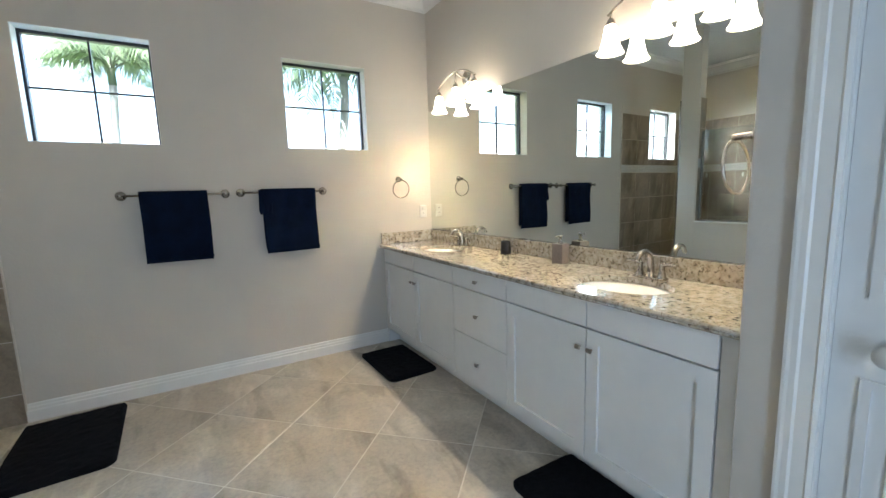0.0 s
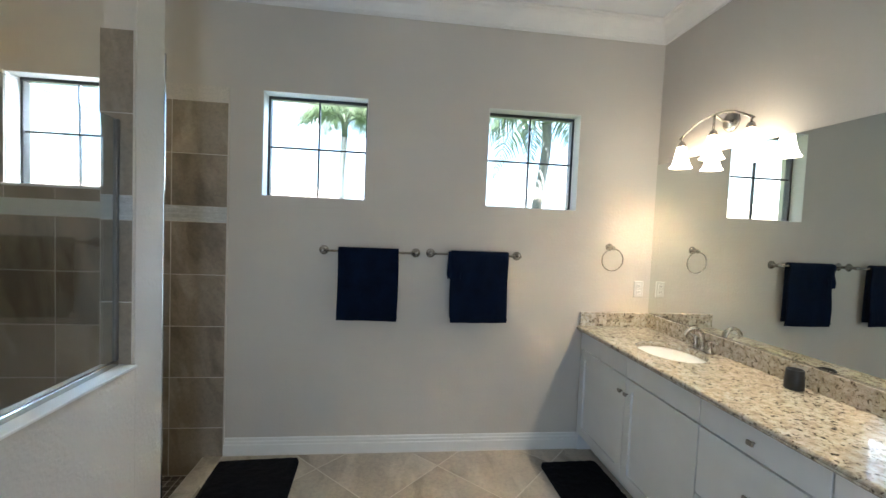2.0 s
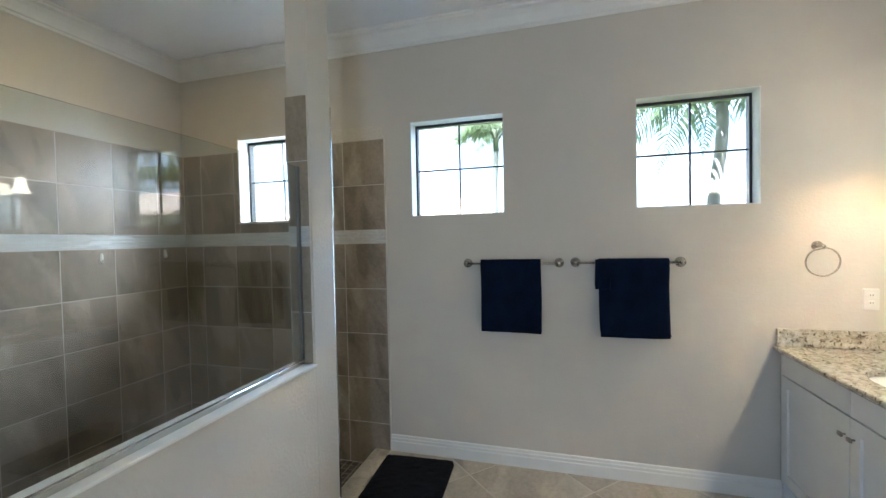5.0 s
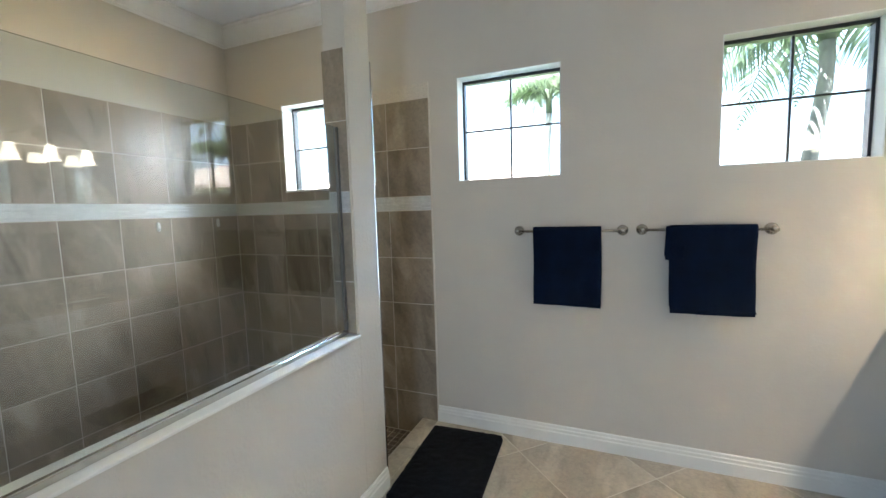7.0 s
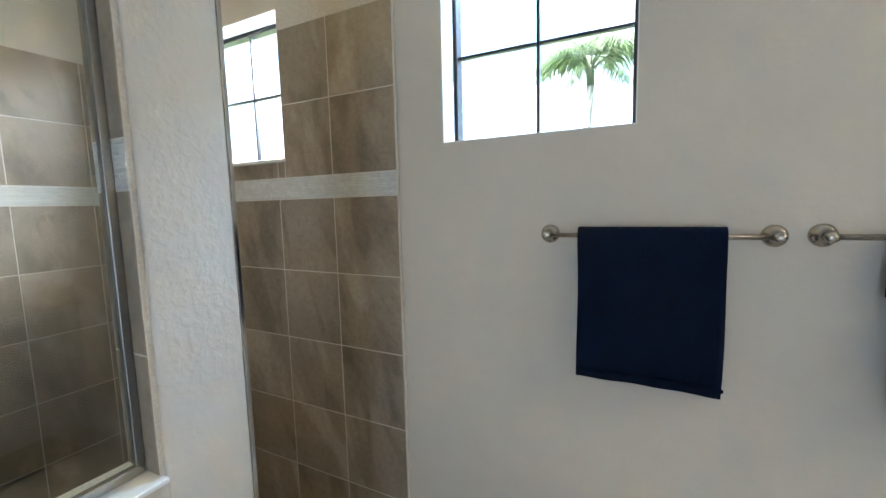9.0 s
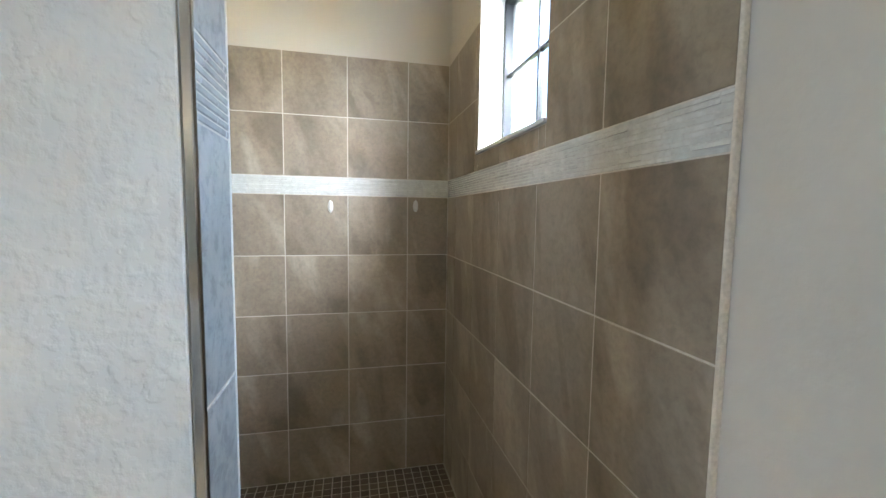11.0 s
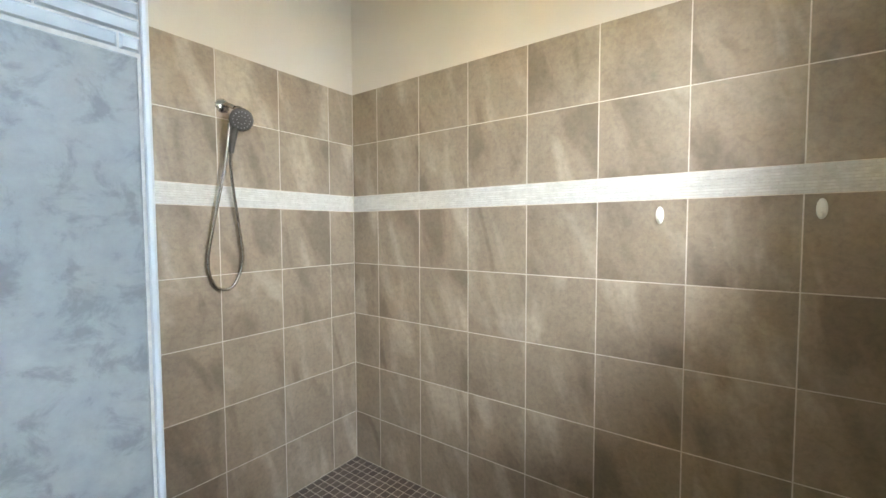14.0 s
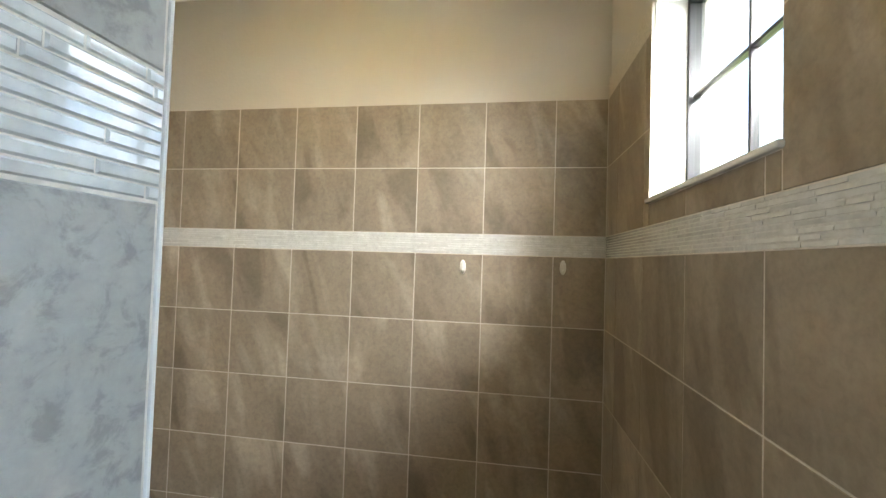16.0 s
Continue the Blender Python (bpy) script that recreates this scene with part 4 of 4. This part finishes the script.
def tiled(parent, m, us, rows, hole=None, band=True, thick=TILE, face=WALLTILE):
    """Tiles on a wall whose plane is m: local x along it, z up, face to local -y."""
    u0, u1 = us[0], us[-1]
    z0, z1 = rows[0][0], rows[-1][1]
    bed = slab("y", -thick + 0.0012, -0.0005, u0, u1, z0, z1, [hole] if hole else [])
    b = part("grout_bed", bed, GROUT, parent, "pale grout")
    b.matrix_basis = m
    for a, c in zip(us, us[1:]):
        for lo, hi in rows:
            for r in minus((a, c, lo, hi), hole) if hole else [(a, c, lo, hi)]:
                w, h = r[1] - r[0] - JOINT, r[3] - r[2] - JOINT
                if w < 0.008 or h < 0.008:
                    continue
                o = new("tile", tile_mesh(w, h, thick, face))
                o.parent = parent
                o.matrix_basis = m @ pose((r[0] + r[1]) / 2, 0, (r[2] + r[3]) / 2)
    if band:
        sticks(parent, m, u0, u1, thick)


def sticks(parent, m, u0, u1, thick, singly=False):
    """A band of thin glass sticks of uneven length between two rows of tiles."""
    rnd = random.Random(int(1000 * (u1 - u0)))
    bed = part("band_bed", boxed(u0 + 0.0006, u1 - 0.0006, -thick + (0.0016 if singly else 0.0006), -0.0004, BAND0 + 0.001, BAND1 - 0.001), BAND_GROUT, parent, "pale grout")
    bed.matrix_basis = m
    n = 9
    pitch = (BAND1 - BAND0) / n
    verts, faces = [], []
    for j in range(n):
        z0 = BAND0 + j * pitch + 0.0006
        z1 = z0 + pitch - 0.0012
        u = u0 - rnd.uniform(0, 0.08)
        while u < u1:
            w = rnd.choice((0.045, 0.075, 0.11, 0.15))
            a, b = max(u, u0) + 0.0005, min(u + w, u1) - 0.0005
            u += w
            if b - a < 0.006:
                continue
            tilt = rnd.uniform(-0.0010, 0.0010)
            f = -thick - rnd.uniform(0.0, 0.0006)
            if singly:
                o = new("mosaic_stick", tile_mesh(b - a, z1 - z0, round(-f, 4), STICKS))
                o.parent = parent
                o.matrix_basis = m @ pose((a + b) / 2, 0, (z0 + z1) / 2)
                continue
            k = len(verts)
            e = 0.0011
            verts += [(a, -0.005, z0), (b, -0.005, z0), (b, -0.005, z1), (a, -0.005, z1), (a + e, f + tilt, z0 + e), (b - e, f + tilt, z0 + e), (b - e, f - tilt, z1 - e), (a + e, f - tilt, z1 - e)]
            faces += [(k, k + 1, k + 5, k + 4), (k + 1, k + 2, k + 6, k + 5), (k + 2, k + 3, k + 7, k + 6), (k + 3, k, k + 4, k + 7), (k + 4, k + 5, k + 6, k + 7)]
    if verts:
        me = bpy.data.meshes.new("mosaic_band")
        me.from_pydata(verts, [], faces)
        me.materials.append(STICKS)
        o = new("mosaic_band", me)
        o.parent = parent
        o.matrix_basis = m
        tagged(o, "pale glass stick mosaic band", "", "", "stuff")


# window wall: local x is world x
us = [WEST_X + TILE, -2.667, -2.333, -2.0, -1.667, -1.3335, -1.0]
w0, w1 = WINDOWS[0][1:]
tiled(wall_north, pose(0, WIN_Y, 0), us, ROWS_Z, (w0, w1, WZ0 - 0.012, WZ1))
# long wall: local x is world y, facing +x
us = [SHOW_Y + TILE, 1.155, 1.490, 1.824, 2.160, 2.492, 2.830, 3.168, WIN_Y - TILE]
tiled(wall_west, pose(WEST_X, 0, 0, 0, 0, 90), us, ROWS_Z)
# shower-head wall faces +y: local x is world -x
us = [-PONY_IN, 1.318, 1.653, 1.988, 2.322, 2.658, -WEST_X - TILE]
tiled(wall_shower, pose(0, SHOW_Y, 0, 0, 0, 180), us, ROWS_Z)
# half wall, shower side, faces -x: local x is world -y
LOWROWS = [r for r in ROWS_Z if r[1] < 0.9]
LOWROWS.append((0.859, 0.905))
us = [-COL_A, -2.16, -1.824, -1.49, -1.155, -SHOW_Y - TILE]
tiled(half_wall, pose(PONY_IN, 0, 0, 0, 0, -90), us, LOWROWS, None, False)
us = [-COL_B, -COL_A]
tiled(column, pose(PONY_IN, 0, 0, 0, 0, -90), us, ROWS_Z, None, True)
# column end towards the entrance, faces +y
ENDROWS = [(-0.10, 0.191), *ROWS_Z[1:]]
us = [-PONY_X + 0.010, -PONY_IN + 0.008]
tiled(column, pose(0, COL_B, 0, 0, 0, 180), us, ENDROWS, None, False, TILE, LIT_ENDTILE)
sticks(column, pose(0, COL_B, 0, 0, 0, 180), us[0], us[1], TILE, True)
# column side over the sill, faces -y
tiled(column, pose(0, COL_A, 0), [PONY_IN - 0.006, PONY_X - 0.006], [(0.932, 1.193), ROWS_Z[4], *ROWS_Z[5:]], None, True)
part("edge_trim", boxed(PONY_X - 0.010, PONY_X + 0.001, COL_B + 0.0005, COL_B + TILE + 0.001, 0.0, TILE_TOP, bevel=0.002), CHROME, column, "polished metal edge trim")
part("edge_trim", boxed(PONY_IN - TILE - 0.001, PONY_IN - 0.0085, COL_B + 0.0005, COL_B + TILE + 0.001, SH_FLOOR, TILE_TOP, bevel=0.002), PLASTIC, column, "white edge trim")

part("edge_trim", boxed(-1.0005, -0.993, WIN_Y - TILE - 0.0015, WIN_Y - 0.0005, 0.0, TILE_TOP, bevel=0.002), GROUT, wall_north, "beige tile edge strip")

# threshold of the shower
threshold = setting(part("threshold", boxed(PONY_IN - TILE, -1.0, COL_B + TILE + 0.001, WIN_Y - TILE - 0.001, -0.25, -0.004), GROUT), "beige tile threshold between floor and shower", "threshold")
for a, b in ((2.670, 3.03), (3.03, 3.405)):
    o = new("tile", tile_mesh(0.114, b - a - JOINT, 0.006, FLOORTILE))
    o.parent = threshold
    o.matrix_basis = pose(-1.058, (a + b) / 2, -0.0035, -90)


def clip(poly, axis, value, keep_above):
    out = []
    for p, q in zip(poly, poly[1:] + poly[:1]):
        a, b = (p[axis] - value, q[axis] - value) if keep_above else (value - p[axis], value - q[axis])
        if a >= 0:
            out.append(p)
        if a * b < 0:
            u = a / (a - b)
            out.append((p[0] + u * (q[0] - p[0]), p[1] + u * (q[1] - p[1])))
    return out


HALF = 0.386
for i in range(-4, 6):
    for j in range(-13, 4):
        if (i + j) % 2 == 0:
            continue
        cx, cy = 0.016 + i * HALF, 2.852 + j * HALF
        s = HALF - 0.0044
        poly = [(cx - s, cy), (cx, cy - s), (cx + s, cy), (cx, cy + s)]
        for axis, value, above in ((0, -0.998, True), (0, MIR_X - 0.004, False), (1, -1.598, True), (1, WIN_Y - 0.002, False)):
            poly = clip(poly, axis, value, above) if poly else poly
        if len(poly) < 3:
            continue
        n = len(poly)
        e = 0.0015
        verts = [(x - cx, y - cy, -0.009) for x, y in poly] + [(x - cx, y - cy, -e) for x, y in poly] + [((x - cx) * (1 - e / HALF), (y - cy) * (1 - e / HALF), 0) for x, y in poly]
        faces = [(k, (k + 1) % n, n + (k + 1) % n, n + k) for k in range(n)] + [(n + k, n + (k + 1) % n, 2 * n + (k + 1) % n, 2 * n + k) for k in range(n)] + [tuple(range(2 * n, 3 * n))]
        me = bpy.data.meshes.new("tile")
        me.from_pydata(verts, [], faces)
        me.materials.append(FLOORTILE)
        o = new("tile", me)
        o.parent = floor
        o.location = (cx, cy, 0)

# shower floor: the stretch beside the entrance and the far corner singly, the rest in one piece
P = 0.0515
me1 = bpy.data.meshes.new("mosaic_tile")
s, e, hgt = P / 2 - 0.0028, 0.0012, 0.006
vs = [(-s, -s, 0), (s, -s, 0), (s, s, 0), (-s, s, 0), (-s, -s, hgt - e), (s, -s, hgt - e), (s, s, hgt - e), (-s, s, hgt - e), (e - s, e - s, hgt), (s - e, e - s, hgt), (s - e, s - e, hgt), (e - s, s - e, hgt)]
fs = [(0, 1, 5, 4), (1, 2, 6, 5), (2, 3, 7, 6), (3, 0, 4, 7), (4, 5, 9, 8), (5, 6, 10, 9), (6, 7, 11, 10), (7, 4, 8, 11), (8, 9, 10, 11)]
me1.from_pydata(vs, [], fs)
me1.materials.append(FLOORMOSAIC)
verts, faces = [], []
nx, ny = int((PONY_IN - TILE - WEST_X - TILE) / P), int((WIN_Y - SHOW_Y - 2 * TILE) / P)
for i in range(nx):
    for j in range(ny):
        x, y = WEST_X + TILE + (i + 0.5) * P, SHOW_Y + TILE + (j + 0.5) * P
        if i < 20 and j < 15:
            o = new("mosaic_tile", me1)
            o.parent = shower_floor
            o.location = (x, y, SH_FLOOR - 0.005)
        else:
            k = len(verts)
            verts += [(x + a, y + b, SH_FLOOR - 0.005 + c) for a, b, c in vs]
            faces += [tuple(k + q for q in f) for f in fs]
me = bpy.data.meshes.new("floor_mosaic")
me.from_pydata(verts, [], faces)
me.materials.append(FLOORMOSAIC)
o = tagged(new("floor_mosaic", me), "dark brown mosaic squares", "", "", "stuff")
o.parent = shower_floor
